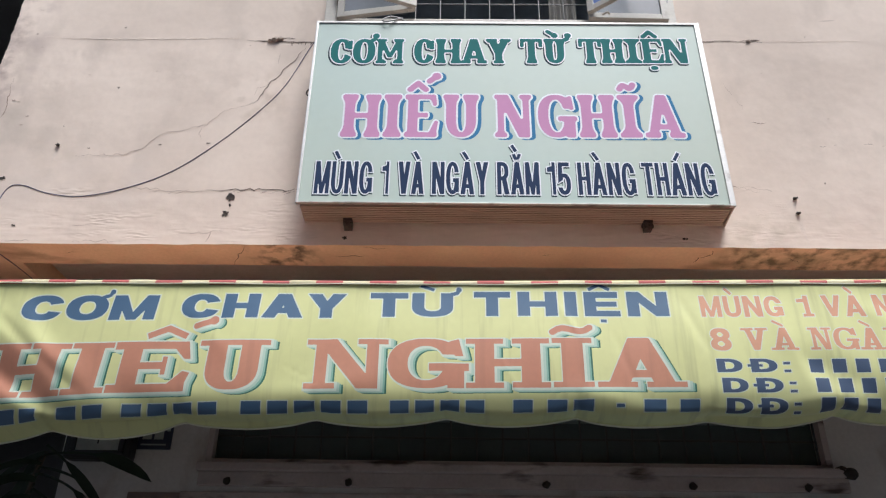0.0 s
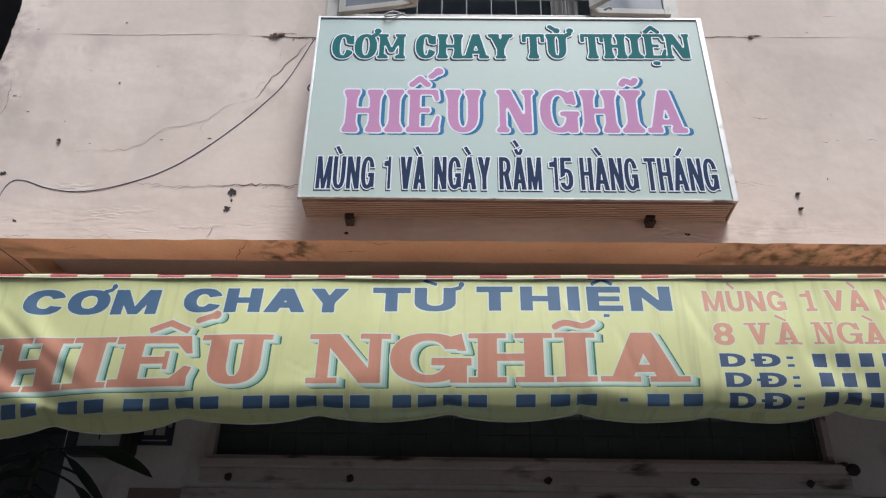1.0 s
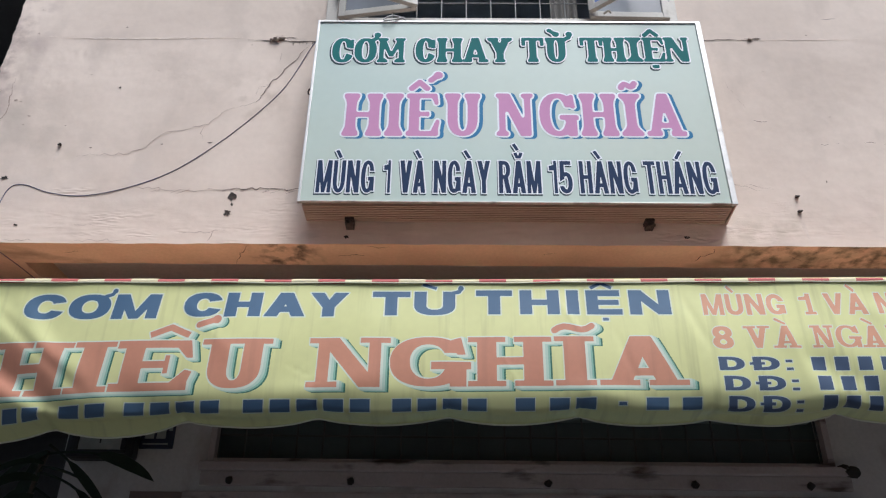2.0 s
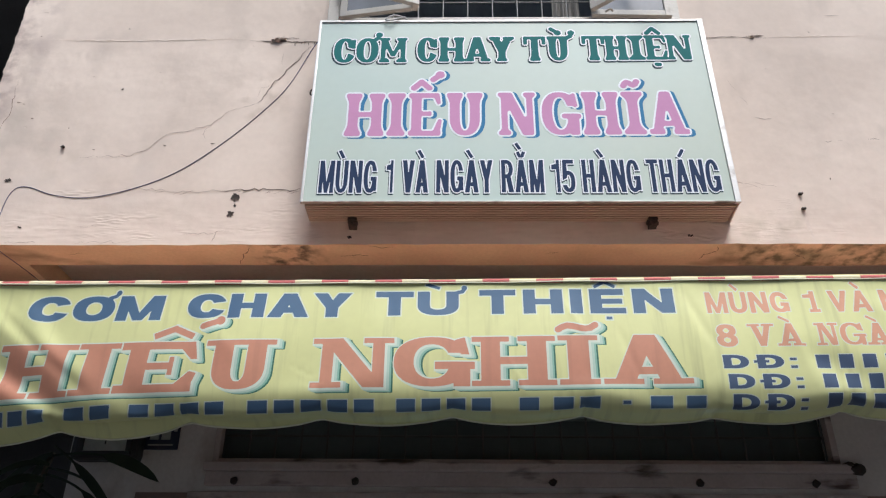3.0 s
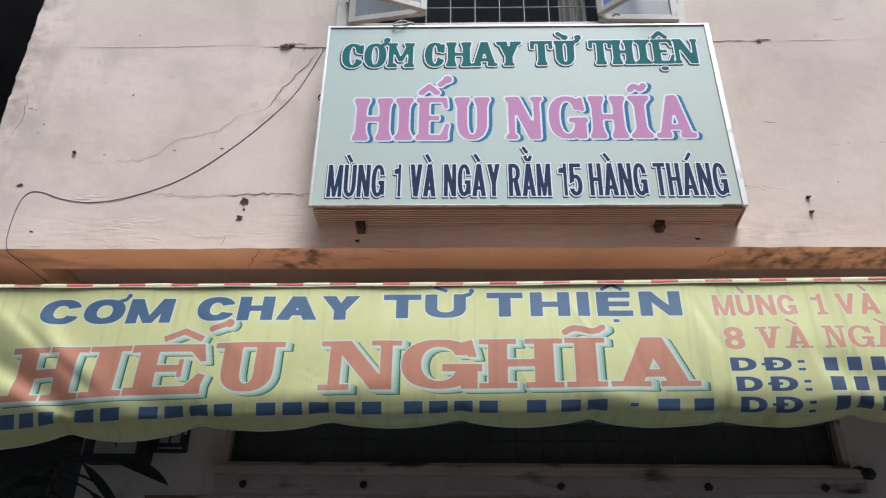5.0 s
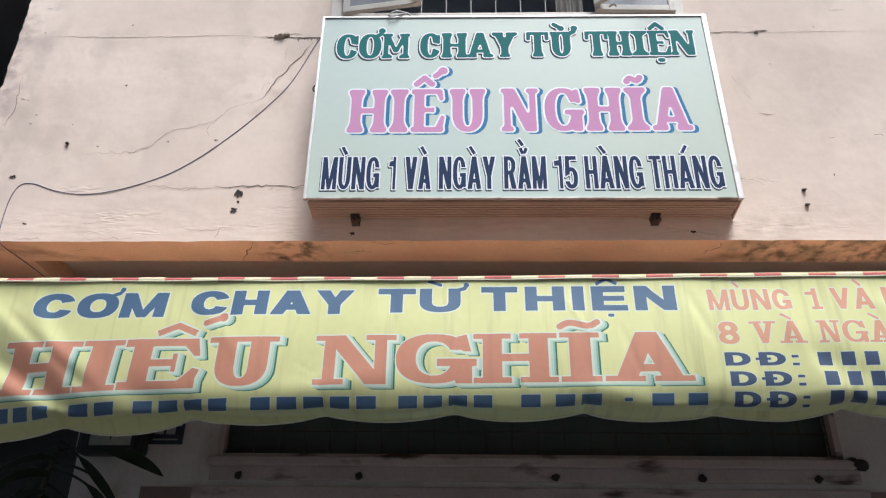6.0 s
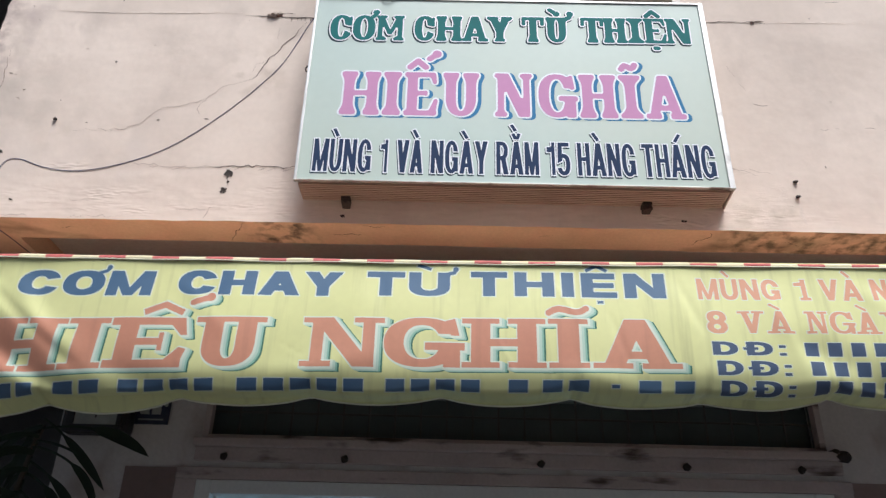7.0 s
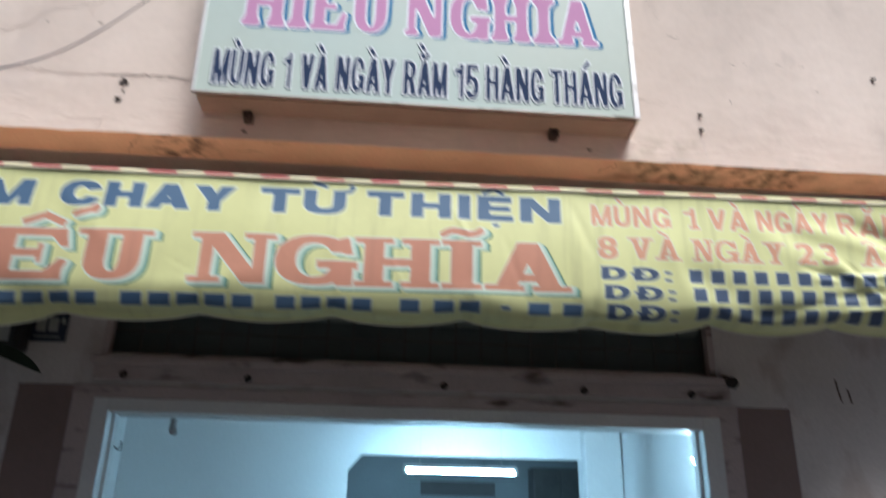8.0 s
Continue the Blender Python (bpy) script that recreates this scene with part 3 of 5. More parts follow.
        for line in MARKS.get(char, ()) if char != "1" else ():
            line = [((u + (mark_dx if v > 1.02 else 0)) * w, v * h) for u, v in line]
            if soft and char == "Ĩ":
                line = [(0.5 * w + 0.66 * (u - 0.5 * w), v + 0.004) for u, v in line]
            dot = soft > 0 or (t > 0 and len(line) != 3) or (char in "ƠỪ" and line[0][1] < h)
            for p, q in zip(line, line[1:]):
                long = math.hypot(q[0] - p[0], q[1] - p[1])
                c, n = (q[0] - p[0]) / long, (q[1] - p[1]) / long
                ux, uz = px - (p[0] + q[0]) / 2, pz - (p[1] + q[1]) / 2
                d = both(d, to_segment(px, pz, p, q) - mark * h * (1.0 if t else 1.25) if dot else np.maximum(np.abs(ux * c + uz * n) - long / 2 - mark * h * 0.5, np.abs(uz * c - ux * n) - mark * h))
            if dot and (char in "ƠỪ" or char == "Ế" and len(line) == 2):
                d = both(d, np.hypot(px - line[-1][0], pz - line[-1][1]) - mark * h * (1.45 if t else 1.75))
        self.field = d


def heavy(word, x0, x1, z0, z1, stem, bar, gap=0.10, **more):
    """A word of heavy capitals between x0 and x1, with gaps as a share of a letter."""
    wide = [max(BOLD_WIDTH.get(PLAIN.get(c, c), 1.0), 0.01) for c in word]
    fixed = sum(stem + 2 * more.get("over", 0) for c in word if PLAIN.get(c, c) == "I")
    k = (x1 - x0 - fixed) / (sum(x for x in wide if x > 0.02) + gap * (len(word) - 1))
    out, x = [], x0
    for c, m in zip(word, wide):
        w = m * k if m > 0.02 else stem + 2 * more.get("over", 0)
        out.append(Bold(c, x, x + w, z0, z1, stem, bar, **more))
        x += w + gap * k
    return out


def split_long(line, longest):
    """The closed line with points added on its long straight runs."""
    out = []
    for (ax, az), (bx, bz) in zip(line, line[1:] + line[:1]):
        n = max(1, math.ceil(math.hypot(bx - ax, bz - az) / longest))
        out += [(ax + (bx - ax) * k / n, az + (bz - az) * k / n) for k in range(n)]
    return out


def plane_cut(points, layers, longest=0.0):
    """Cuts the plane along the edges of layers (glyph, level, dx, dz), topmost first. Returns corners, triangles and each one's layer or -1."""
    pts, edges = [Vector(p) for p in points], []
    for g, level, dx, dz in layers:
        for line in g.loops(level):
            line = split_long(line, longest) if longest else line
            n = len(pts)
            pts += [Vector((x + dx, z + dz)) for x, z in line]
            edges += [(n + k, n + (k + 1) % len(line)) for k in range(len(line))]
    verts, _, faces, *_ = geometry.delaunay_2d_cdt(pts, edges, [], 0, 1e-6)
    flat = np.array([(v[0], v[1]) for v in verts])
    tri = np.array([tuple(f) for f in faces])
    mid = flat[tri].mean(1)
    owner = np.full(len(tri), -1)
    for n, (g, level, dx, dz) in enumerate(layers):
        hit = np.flatnonzero(owner < 0)
        owner[hit[g.value(mid[hit, 0] - dx, mid[hit, 1] - dz) < level]] = n
    return flat, tri, owner


# ---- the banner's hanging shape ----
BAN_Y, BAN_TOP, BAN_LONG, PITCH, LEFT, RIGHT = 2.78, 2.808, 0.566, 0.482, -2.30, 3.10


TILT, CURL = 0.006, 0.69
# For each span between two ties: how far the foot turns under, how far its lip turns out again, how late it turns, how much longer it is, and where the lip begins.
SPANS = {-5: (1.4, 0.5, 0.02, 0.5), -4: (1.35, 0.5, 0.02, 0.5), -3: (1.95, 1.15, 0.02, 1.1, 0.76), -2: (1.62, 0.8, 0.03, 0.6, 0.86), -1: (1.56, 0.8, 0.04, 0.55), 0: (1.52, 0.8, 0.04, 0.55),
         1: (1.35, 0.7, 0.03, 0.4), 2: (1.85, 1.0, 0.06, 0.8, 0.82), 3: (1.40, 0.6, 0.03, 0.5), 4: (1.4, 0.4, 0.03, 0.4), 5: (1.4, 0.5, 0.03, 0.4), 6: (1.4, 0.5, 0.03, 0.4)}


def crease(u, v, u0, v0, u1, v1, wide, deep):
    """A fold along a line, fading at its ends."""
    dx, dz = u1 - u0, v1 - v0
    long2 = dx * dx + dz * dz
    along = ((u - u0) * dx + (v - v0) * dz) / long2
    off = ((u - u0) * dz - (v - v0) * dx) / math.sqrt(long2)
    if abs(off) > 2.6 * wide:
        return 0.0
    fade = max(0.0, min(1.0, (along + 0.2) / 0.4)) * max(0.0, min(1.0, (1.2 - along) / 0.4))
    return deep * math.exp(-(off / wide) ** 2) * fade * fade * (3 - 2 * fade)


FOLDS = (
    (-1.78, 0.06, -1.10, 0.46, 0.055, -0.013), (-1.80, 0.20, -1.20, 0.54, 0.042, 0.013), (-1.62, 0.34, -1.20, 0.56, 0.034, -0.012),
    (-1.95, 0.38, -1.45, 0.52, 0.045, 0.012), (-1.30, 0.36, -0.80, 0.53, 0.05, 0.008), (-1.60, 0.02, -1.38, 0.30, 0.035, -0.006), (-1.66, 0.10, -1.25, 0.40, 0.022, 0.006),
    (1.62, 0.02, 1.92, 0.30, 0.045, -0.004), (1.76, 0.03, 2.10, 0.36, 0.05, 0.006), (1.90, 0.10, 2.30, 0.22, 0.035, -0.006),
    (1.95, 0.22, 2.35, 0.50, 0.035, -0.016), (2.10, 0.05, 2.55, 0.33, 0.045, 0.022), (2.20, 0.30, 2.70, 0.55, 0.055, -0.024),
    (1.40, 0.30, 1.85, 0.54, 0.06, 0.010), (0.55, 0.42, 0.95, 0.53, 0.04, -0.006), (-0.55, 0.46, -0.15, 0.36, 0.05, -0.005),
    (1.98, 0.40, 2.30, 0.36, 0.018, 0.008), (1.88, 0.28, 2.06, 0.33, 0.014, 0.006), (1.94, 0.33, 2.28, 0.30, 0.012, -0.006), (2.06, 0.26, 2.22, 0.42, 0.014, 0.007), (1.70, 0.48, 1.98, 0.42, 0.02, 0.006),
    (-0.50, 0.33, -0.41, 0.37, 0.007, 0.0007), (-0.47, 0.37, -0.42, 0.33, 0.006, -0.0006), (-0.44, 0.40, -0.33, 0.385, 0.006, 0.0007), (0.52, 0.08, 0.60, 0.22, 0.012, -0.002), (0.98, 0.03, 1.06, 0.25, 0.018, 0.003),
    (-0.95, 0.05, -0.70, 0.30, 0.03, -0.003), (-0.15, 0.03, -0.10, 0.40, 0.02, 0.002), (0.30, 0.30, 0.36, 0.44, 0.012, -0.002), (0.72, 0.20, 0.80, 0.44, 0.015, 0.002),
    (1.15, 0.50, 1.55, 0.44, 0.025, -0.004), (2.02, 0.46, 2.36, 0.43, 0.016, -0.008), (1.30, 0.05, 1.42, 0.40, 0.03, -0.004),
)


def ease(t):
    t = min(1.0, max(0.0, t))
    return t * t * (3 - 2 * t)


def foot_table(deep, lip, late, more, out=0.92, rows=25, cols=49):
    """How far the foot goes in and down, along the cloth (columns) and from a tie to half way between two (rows)."""
    table = np.zeros((rows, cols, 2))
    step = (1 - CURL) * BAN_LONG / (cols - 1)
    for r in range(rows):
        w = r / (rows - 1)
        for k in range(1, cols):
            f = (k - 0.5) / (cols - 1)
            most = 1.45 + (deep - 1.45) * w
            turn = 0.34 * ease(f / 0.5) + (most - 0.34) * ease((f - 0.34 - (0.16 + late) * w) / 0.24) - lip * w * ease((f - out) / 0.08)
            long = step * (1 + more * w * ease((f - 0.6) / 0.15))
            table[r, k] = table[r, k - 1] + (long * math.sin(turn), long * math.cos(turn))
    return table.tolist()


FEET = {n: foot_table(*kind) for n, kind in SPANS.items()}


def tilt_at(x):
    """The rise of the awning's front edge along the shop front."""
    return TILT * (x - 0.1) + 0.0075 * max(0.0, x - 0.1)


def cloth(u, v):
    """The banner's sheet: it bellies a little, and its foot tucks in and turns out again at the hem, drawn up where it is tied."""
    s = min(max(v / BAN_LONG, 0.0), 1.0)
    near = (u - 0.094) / PITCH
    w = abs(math.sin(math.pi * near)) ** 0.55
    w += 0.5 * (1 - w) * ease(1.4 - 2 * abs(near - 2))
    y = BAN_Y - 0.022 * math.sin(math.pi * s) + 0.006 * s - 0.007 * math.exp(-s * 11)
    z = BAN_TOP - v
    tuck = max(0.0, (s - CURL) / (1 - CURL))
    if tuck > 0:
        here = min(max(math.floor(near), -5), 6)
        beside = min(max(here + (1 if near - here > 0.5 else -1), -5), 6)
        share = 0.5 * ease(1 - abs(near - round(near)) / 0.16)
        c, r = tuck * 48, w * 24
        c0, r0 = min(int(c), 47), min(int(r), 23)
        c, r = c - c0, r - r0
        inward, down = (sum(part_of * FEET[span][r0 + m][c0 + n][ax] * (r if m else 1 - r) * (c if n else 1 - c)
                            for span, part_of in ((here, 1 - share), (beside, share)) for m in (0, 1) for n in (0, 1)) for ax in (0, 1))
        y += inward
        z = BAN_TOP - CURL * BAN_LONG - down
    off = abs(near - round(near)) * PITCH
    if tuck > 0:
        # Puckers run up from each tie.
        y += 0.010 * tuck * math.exp(-off / 0.030) * math.cos(off * 75)
        tie = 0.094 + PITCH * round(near)
        for lean_, far, deep in ((-0.06, 0.505, -0.004), (-0.02, 0.48, 0.003), (0.025, 0.485, -0.003), (0.07, 0.51, 0.004)):
            y += crease(u, v, tie + lean_ * 0.1, 0.552, tie + lean_, far, 0.008, deep * ease(tuck * 2.5))
    rest = min(1, s * 4)
    y += (0.0045 * noise.noise(Vector((u * 5.0, v * 2.0, 1.7))) + 0.0018 * noise.noise(Vector((u * 14.0, v * 3.0, 4.0)))) * rest
    y += sum(crease(u, v, *f) for f in FOLDS) * min(1.0, s * 5)
    z += tilt_at(u) - 0.0075 * max(0.0, u - 0.1) * ease(s / 0.09) + 0.012 * (u - 0.1) * s
    if u < -0.7:
        y += 0.10 * (-0.7 - u) * s
    if u < -1.1:
        z -= 0.06 * (-1.1 - u) * s ** 3
    # Towards its tied corner the cloth is drawn askew.
    askew = 0.085 * min(1.0, max(0.0, (-0.2 - u) / 1.1))
    drawn = 0.037 * max(0.0, -0.7 - u) * s * u
    return Vector((u + drawn - askew * (v - 0.30), y, z))


def lean(x, z):
    """The print runs up a little towards its end."""
    return 0.010 * (x - 0.1) * (1 - (BAN_TOP - z) / BAN_LONG)


# ---- setting: ground, walls, soffit, passage, room ----
WALL_Y, WALL_L, WALL_LOW, LOWER_Y = 3.27, -2.345, 3.242, 4.335
WIN = (-0.60, 1.34, 4.64, 5.95)

setting("ground", blocks((-400, 400, -400, 400, -0.2, 0.0)), CONCRETE, "worn grey concrete street in front of the shop")
# Unseen wall, added and kept pale to throw light on the shop front.
setting("wall_opposite", blocks((-30, 30, -9.3, -9, 0, 13)), FACING, "unseen pale wall across the street, added to bounce light")


# Where the paint has scaled off in thin horizontal flakes: middle, half widths, how much.
SCALING = ((-0.93, 3.295, 0.30, 0.040, 1.2), (-1.72, 3.375, 0.42, 0.045, 0.9), (-1.30, 3.29, 0.6, 0.020, 0.7), (1.62, 3.29, 0.32, 0.035, 0.8), (-0.74, 3.46, 0.13, 0.06, 0.6), (-2.24, 4.15, 0.09, 0.80, 0.6),
           (2.25, 3.35, 0.25, 0.06, 0.4), (-1.98, 3.62, 0.16, 0.05, 0.5))


def skin(x, z):
    """How far the plaster stands out from the wall's plane: trowel waves, a day joint, flaking low down."""
    d = 0.004 * noise.noise(Vector((x * 0.9, 0.3, z * 1.4))) + 0.0022 * noise.noise(Vector((x * 4, 1.3, z * 6)))
    d += 0.0010 * noise.noise(Vector((x * 13, 2.3, z * 19)))
    joint = 4.535 + 0.012 * noise.noise(Vector((x * 2.0, 7, 0)))
    d += 0.0014 / (1 + math.exp(-(z - joint) / 0.010))
    low = math.exp(-((z - 3.33) / 0.09) ** 2) * (0.6 + 0.8 * noise.noise(Vector((x * 1.1, 0, 5))))
    flake = noise.noise(Vector((x * 9, 4.1, z * 46)))
    d += 0.0006 * max(0, low) * (1 if flake > 0.05 else -0.4) * min(1, abs(flake) * 4)
    scale = sum(amp * math.exp(-((x - cx) / rx) ** 2 - ((z - cz) / rz) ** 2) for cx, cz, rx, rz, amp in SCALING)
    scale += 0.9 * ease((noise.noise(Vector((x * 1.3, 6.6, z * 2.1))) + 0.4 * noise.noise(Vector((x * 4.1, 9.6, z * 7.0))) - 0.22) * 4)
    if scale > 0.03:
        warp = 0.5 * noise.noise(Vector((x * 5, 3.3, z * 8)))
        torn = noise.noise(Vector((x * 24, 8.1, z * 92 + warp * 4))) + 0.7 * noise.noise(Vector((x * 55, 5.2, z * 140)))
        gone = ease(noise.noise(Vector((x * 6, 1.9, z * 16))) * 3 + 0.25)
        d += 0.0012 * min(1.0, scale) * gone * max(-1.0, min(1.0, torn * 5))
    edge = math.exp(-(x - WALL_L) / 0.07)
    d += edge * 0.005 * noise.noise(Vector((x * 16, 2, z * 11)))
    return d


def upper_wall():
    bm = bmesh.new()
    fine_x = round((2.75 - WALL_L) / 0.010)
    xs = [WALL_L + (2.75 - WALL_L) * i / fine_x for i in range(fine_x)] + [2.75 + 1.85 * i / 20 for i in range(21)]
    zs = [WALL_LOW + 0.358 * k / 96 for k in range(96)] + [3.60 + 1.2 * k / 60 for k in range(60)] + [4.80 + 2.4 * k / 40 for k in range(41)]
    nx, nz = len(xs) - 1, len(zs) - 1
    grid = {}
    for i, x_ in enumerate(xs):
        for k, z_ in enumerate(zs):
            x, z = x_, z_
            d = skin(x, z)
            if i == 0:
                x += 0.012 * noise.noise(Vector((3, 1, z * 7))) + 0.009 * noise.noise(Vector((3, 1, z * 26)))
            z += (0.011 + 0.0025 * x) * max(0.0, 1 - (z - WALL_LOW) / 0.25)
            if k == 0:
                z += 0.004 * noise.noise(Vector((x * 8, 1, 3)))
            grid[i, k] = bm.verts.new((x, WALL_Y - d, z))
    for i in range(nx):
        for k in range(nz):
            q = [grid[i, k], grid[i + 1, k], grid[i + 1, k + 1], grid[i, k + 1]]
            c = sum((v.co for v in q), Vector()) / 4
            if not (WIN[0] < c.x < WIN[1] and WIN[2] < c.z < WIN[3]):
                bm.faces.new(q)
    for run, back in (([grid[0, k] for k in range(nz + 1)], Vector((0.01, 0.2, 0))), ([grid[i, 0] for i in range(nx + 1)], Vector((0, 0.012, 0.006)))):
        run = [bm.verts.new(v.co) for v in run]
        far = [bm.verts.new(v.co + back) for v in run]
        for j in range(len(run) - 1):
            bm.faces.new((run[j], run[j + 1], far[j + 1], far[j]))
    return bm


wall_upper = setting("wall_upper", upper_wall(), PLASTER, "weathered pale pink plaster wall with cracks and rough patches", True)
part("wall_core", blocks((-2.33, -0.612, 3.285, 3.47, 3.60, 7.2), (1.352, 4.6, 3.285, 3.47, 3.60, 7.2), (-0.612, 1.352, 3.285, 3.47, 3.60, 4.625),
                         (-0.612, 1.352, 3.285, 3.47, 5.965, 7.2), (-2.33, -2.13, 3.47, 6.5, 3.60, 7.2)), PLASTER, wall_upper)
bm = bmesh.new()
for i in range(140):
    for j in range(5):
        x0, x1 = (-2.335 + 6.935 * k / 140 for k in (i, i + 1))
        y0, y1 = (3.276 + 0.194 * k / 5 for k in (j, j + 1))
        bm.faces.new([bm.verts.new((x, y, 3.244 + (0.012 + 0.0025 * x) * (3.47 - y) / 0.194 + 0.004 * noise.noise(Vector((x * 3, y * 9, 1))))) for x, y in ((x0, y0), (x1, y0), (x1, y1), (x0, y1))])
bmesh.ops.remove_doubles(bm, verts=bm.verts, dist=1e-5)
beam = setting("beam_edge", blocks((-2.335, 4.6, 3.284, 3.47, 3.272, 3.60), (-2.335, -2.03, 3.47, 4.50, 3.248, 3.60)), ORANGE, "orange painted concrete edge beam with dark damp stains")
part("underside", bm, ORANGE, beam, "", True)
setting("soffit", blocks((-2.03, 4.6, 3.47, 4.50, 3.37, 3.60)), SOFFIT, "dull brown recessed soffit over the shop front")

# Ground-floor shop front: piers, lintel and the strip over the transom.
D0, D1, DT, T0, T1 = -1.222, 2.189, 2.24, 2.46, 2.95
setting("wall_lower", blocks((-2.01, D0, LOWER_Y, 4.50, 0, 3.37), (D1, 4.6, LOWER_Y, 4.50, 0, 3.37), (D0, D1, LOWER_Y, 4.50, DT, T0),
                             (D0, D1, LOWER_Y, 4.50, T1, 3.37)), LOWER, "dusty cream ground-floor shop wall in the awning's shade")
for run in ([(2.915, 2.484), (2.920, 2.43), (2.933, 2.353)], [(2.980, 2.427), (2.988, 2.38), (2.992, 2.346)]):
    bm = bmesh.new()
    rows = [[bm.verts.new((x + side * 0.006, LOWER_Y - 0.0015, z)) for side in (-1, 1)] for x, z in run]
    for a, b in zip(rows, rows[1:]):
        bm.faces.new((a[0], a[1], b[1], b[0]))
    part("scrape", bm, CRACK, bpy.data.objects["wall_lower"], "dark scrape in the paint")
for x0, x1 in ((-1.62, -1.335), (2.295, 2.607)):
    setting("dado", blocks((x0, x1, LOWER_Y - 0.007, LOWER_Y + 0.01, 0, 2.302)), DADO, "dark brown painted panel beside the shop door")
for x0, x1 in ((-1.335, D0), (D1, 2.295)):
    setting("trim", blocks((x0, x1, LOWER_Y - 0.014, LOWER_Y + 0.01, 0, 2.306), bevel=0.004), TRIM, "faded rose painted strip beside the door frame")
setting("trim_band", blocks((-1.335, 2.295, LOWER_Y - 0.022, LOWER_Y + 0.01, 2.242, 2.306), bevel=0.005), TRIM, "faded rose painted band over the door frame")
setting("trim_fascia", blocks((-1.25, 2.26, LOWER_Y - 0.030, LOWER_Y + 0.01, 2.338, 2.412), bevel=0.005), TRIM, "chipped rose fascia strip under the transom ledge")
setting("ledge", blocks((-1.26, 2.245, LOWER_Y - 0.062, LOWER_Y + 0.02, 2.412, 2.459), bevel=0.008), TRIM, "chipped rose painted ledge under the transom grille")

# Stair passage beside the shop, on both storeys, its shade put into the colour.
setting("passage_wall", blocks((-5.2, -2.01, 7.0, 7.2, 0, 7.2), (-5.2, -4.6, 3.3, 7.0, 0, 7.2)), SHADE, "side stair passage walls, coloured dark for the shade inside")
setting("passage_slab", blocks((-4.6, -2.34, 3.35, 7.0, 3.26, 3.46), (-4.6, -2.34, 3.30, 7.0, 5.9, 6.1), (-4.6, -2.34, 3.36, 3.46, 3.46, 3.75)), SHADE, "side stair passage concrete slabs, coloured dark for the shade inside")
setting("wall_neighbour", blocks((-14, -5.2, 3.3, 3.6, 0, 7.2), (4.6, 14, 3.3, 3.6, 0, 7.2)), PLASTER, "neighbouring pink plaster walls")
setting("roof", blocks((-14, 14, 3.25, 9.0, 7.2, 7.4)), CONCRETE, "flat concrete roof over the shop and its neighbours")

# The lit room behind the door.
setting("floor", blocks((-1.75, 3.0, 4.34, 8.3, 0.0, 0.03)), FLOOR_TILE, "grey tiled floor of the shop room")
setting("ceiling", blocks((-1.9, 3.2, 4.5, 8.5, 2.95, 3.1)), INNER, "plain white ceiling of the shop room")
setting("wall_room_side", blocks((-1.9, -1.75, 4.5, 8.5, 0, 2.95), (2.30, 2.45, 4.5, 6.6, 0, 2.95), (3.05, 3.2, 6.7, 8.5, 0, 2.95)), INNER, "white side walls of the shop room")
setting("wall_partition", blocks((-1.75, 0.052, 6.6, 6.7, 0, 2.95), (0.052, 1.98, 6.6, 6.7, 2.25, 2.95), (1.98, 3.05, 6.6, 6.7, 0, 2.95)), INNER, "white partition with a wide inner opening")
bm = bmesh.new()
near, far = ([bm.verts.new((x, y, z)) for x, z in ((0.052, 2.25), (0.052, 2.125), (0.158, 2.25))] for y in (6.602, 6.698))
for ring in (near, far):
    bm.faces.new(ring)
for k in range(3):
    bm.faces.new((near[k], near[(k + 1) % 3], far[(k + 1) % 3], far[k]))
part("corner_brace", bm, INNER, bpy.data.objects["wall_partition"])
setting("column", blocks((1.985, 2.285, 6.46, 6.6, 0, 2.95), bevel=0.006), INNER, "white square column beside the inner opening")
setting("wall_back", blocks((-1.75, 3.05, 8.3, 8.45, 0, 2.95)), INNER_DIM, "back wall behind the inner opening, coloured blue-grey for its shade")
setting("wall_room_front", blocks((-1.75, 2.30, 4.60, 4.66, 2.30, 2.95)), INNER, "white boarding over the door inside the room")


def strip(points, wide, mat, name, parent, jitter=0.012, seed=1, lift=0.0022, under=False):
    """A jagged tapering crack on the upper wall, or on the underside of its beam."""
    rng = random.Random(seed)
    line = []
    for (x0, z0), (x1, z1) in zip(points, points[1:]):
        n = max(2, int(math.hypot(x1 - x0, z1 - z0) / 0.022))
        for k in range(n):
            t = k / n
            line.append((x0 + (x1 - x0) * t + rng.uniform(-1, 1) * jitter * 0.4, z0 + (z1 - z0) * t + rng.uniform(-1, 1) * jitter * 0.6))
    line.append(points[-1])
    bm = bmesh.new()
    rows = []
    for i, (x, z) in enumerate(line):
        a, b = line[max(i - 1, 0)], line[min(i + 1, len(line) - 1)]
        d = Vector((b[0] - a[0], b[1] - a[1])).normalized()
        w = wide * (0.35 + 0.65 * rng.random()) * min(1, 0.25 + 3 * min(i, len(line) - 1 - i) / len(line)) / 2
        rows.append([bm.verts.new((x + s * w * -d.y, z + s * w * d.x, 3.2385 + (0.012 + 0.0025 * x) * (3.47 - z) / 0.194) if under else (x + s * w * -d.y, WALL_Y - skin(x, z) - lift, z + s * w * d.x)) for s in (-1, 1)])
    for a, b in zip(rows, rows[1:]):
        bm.faces.new((a[0], b[0], b[1], a[1]))
    return part(name, bm, mat, parent)


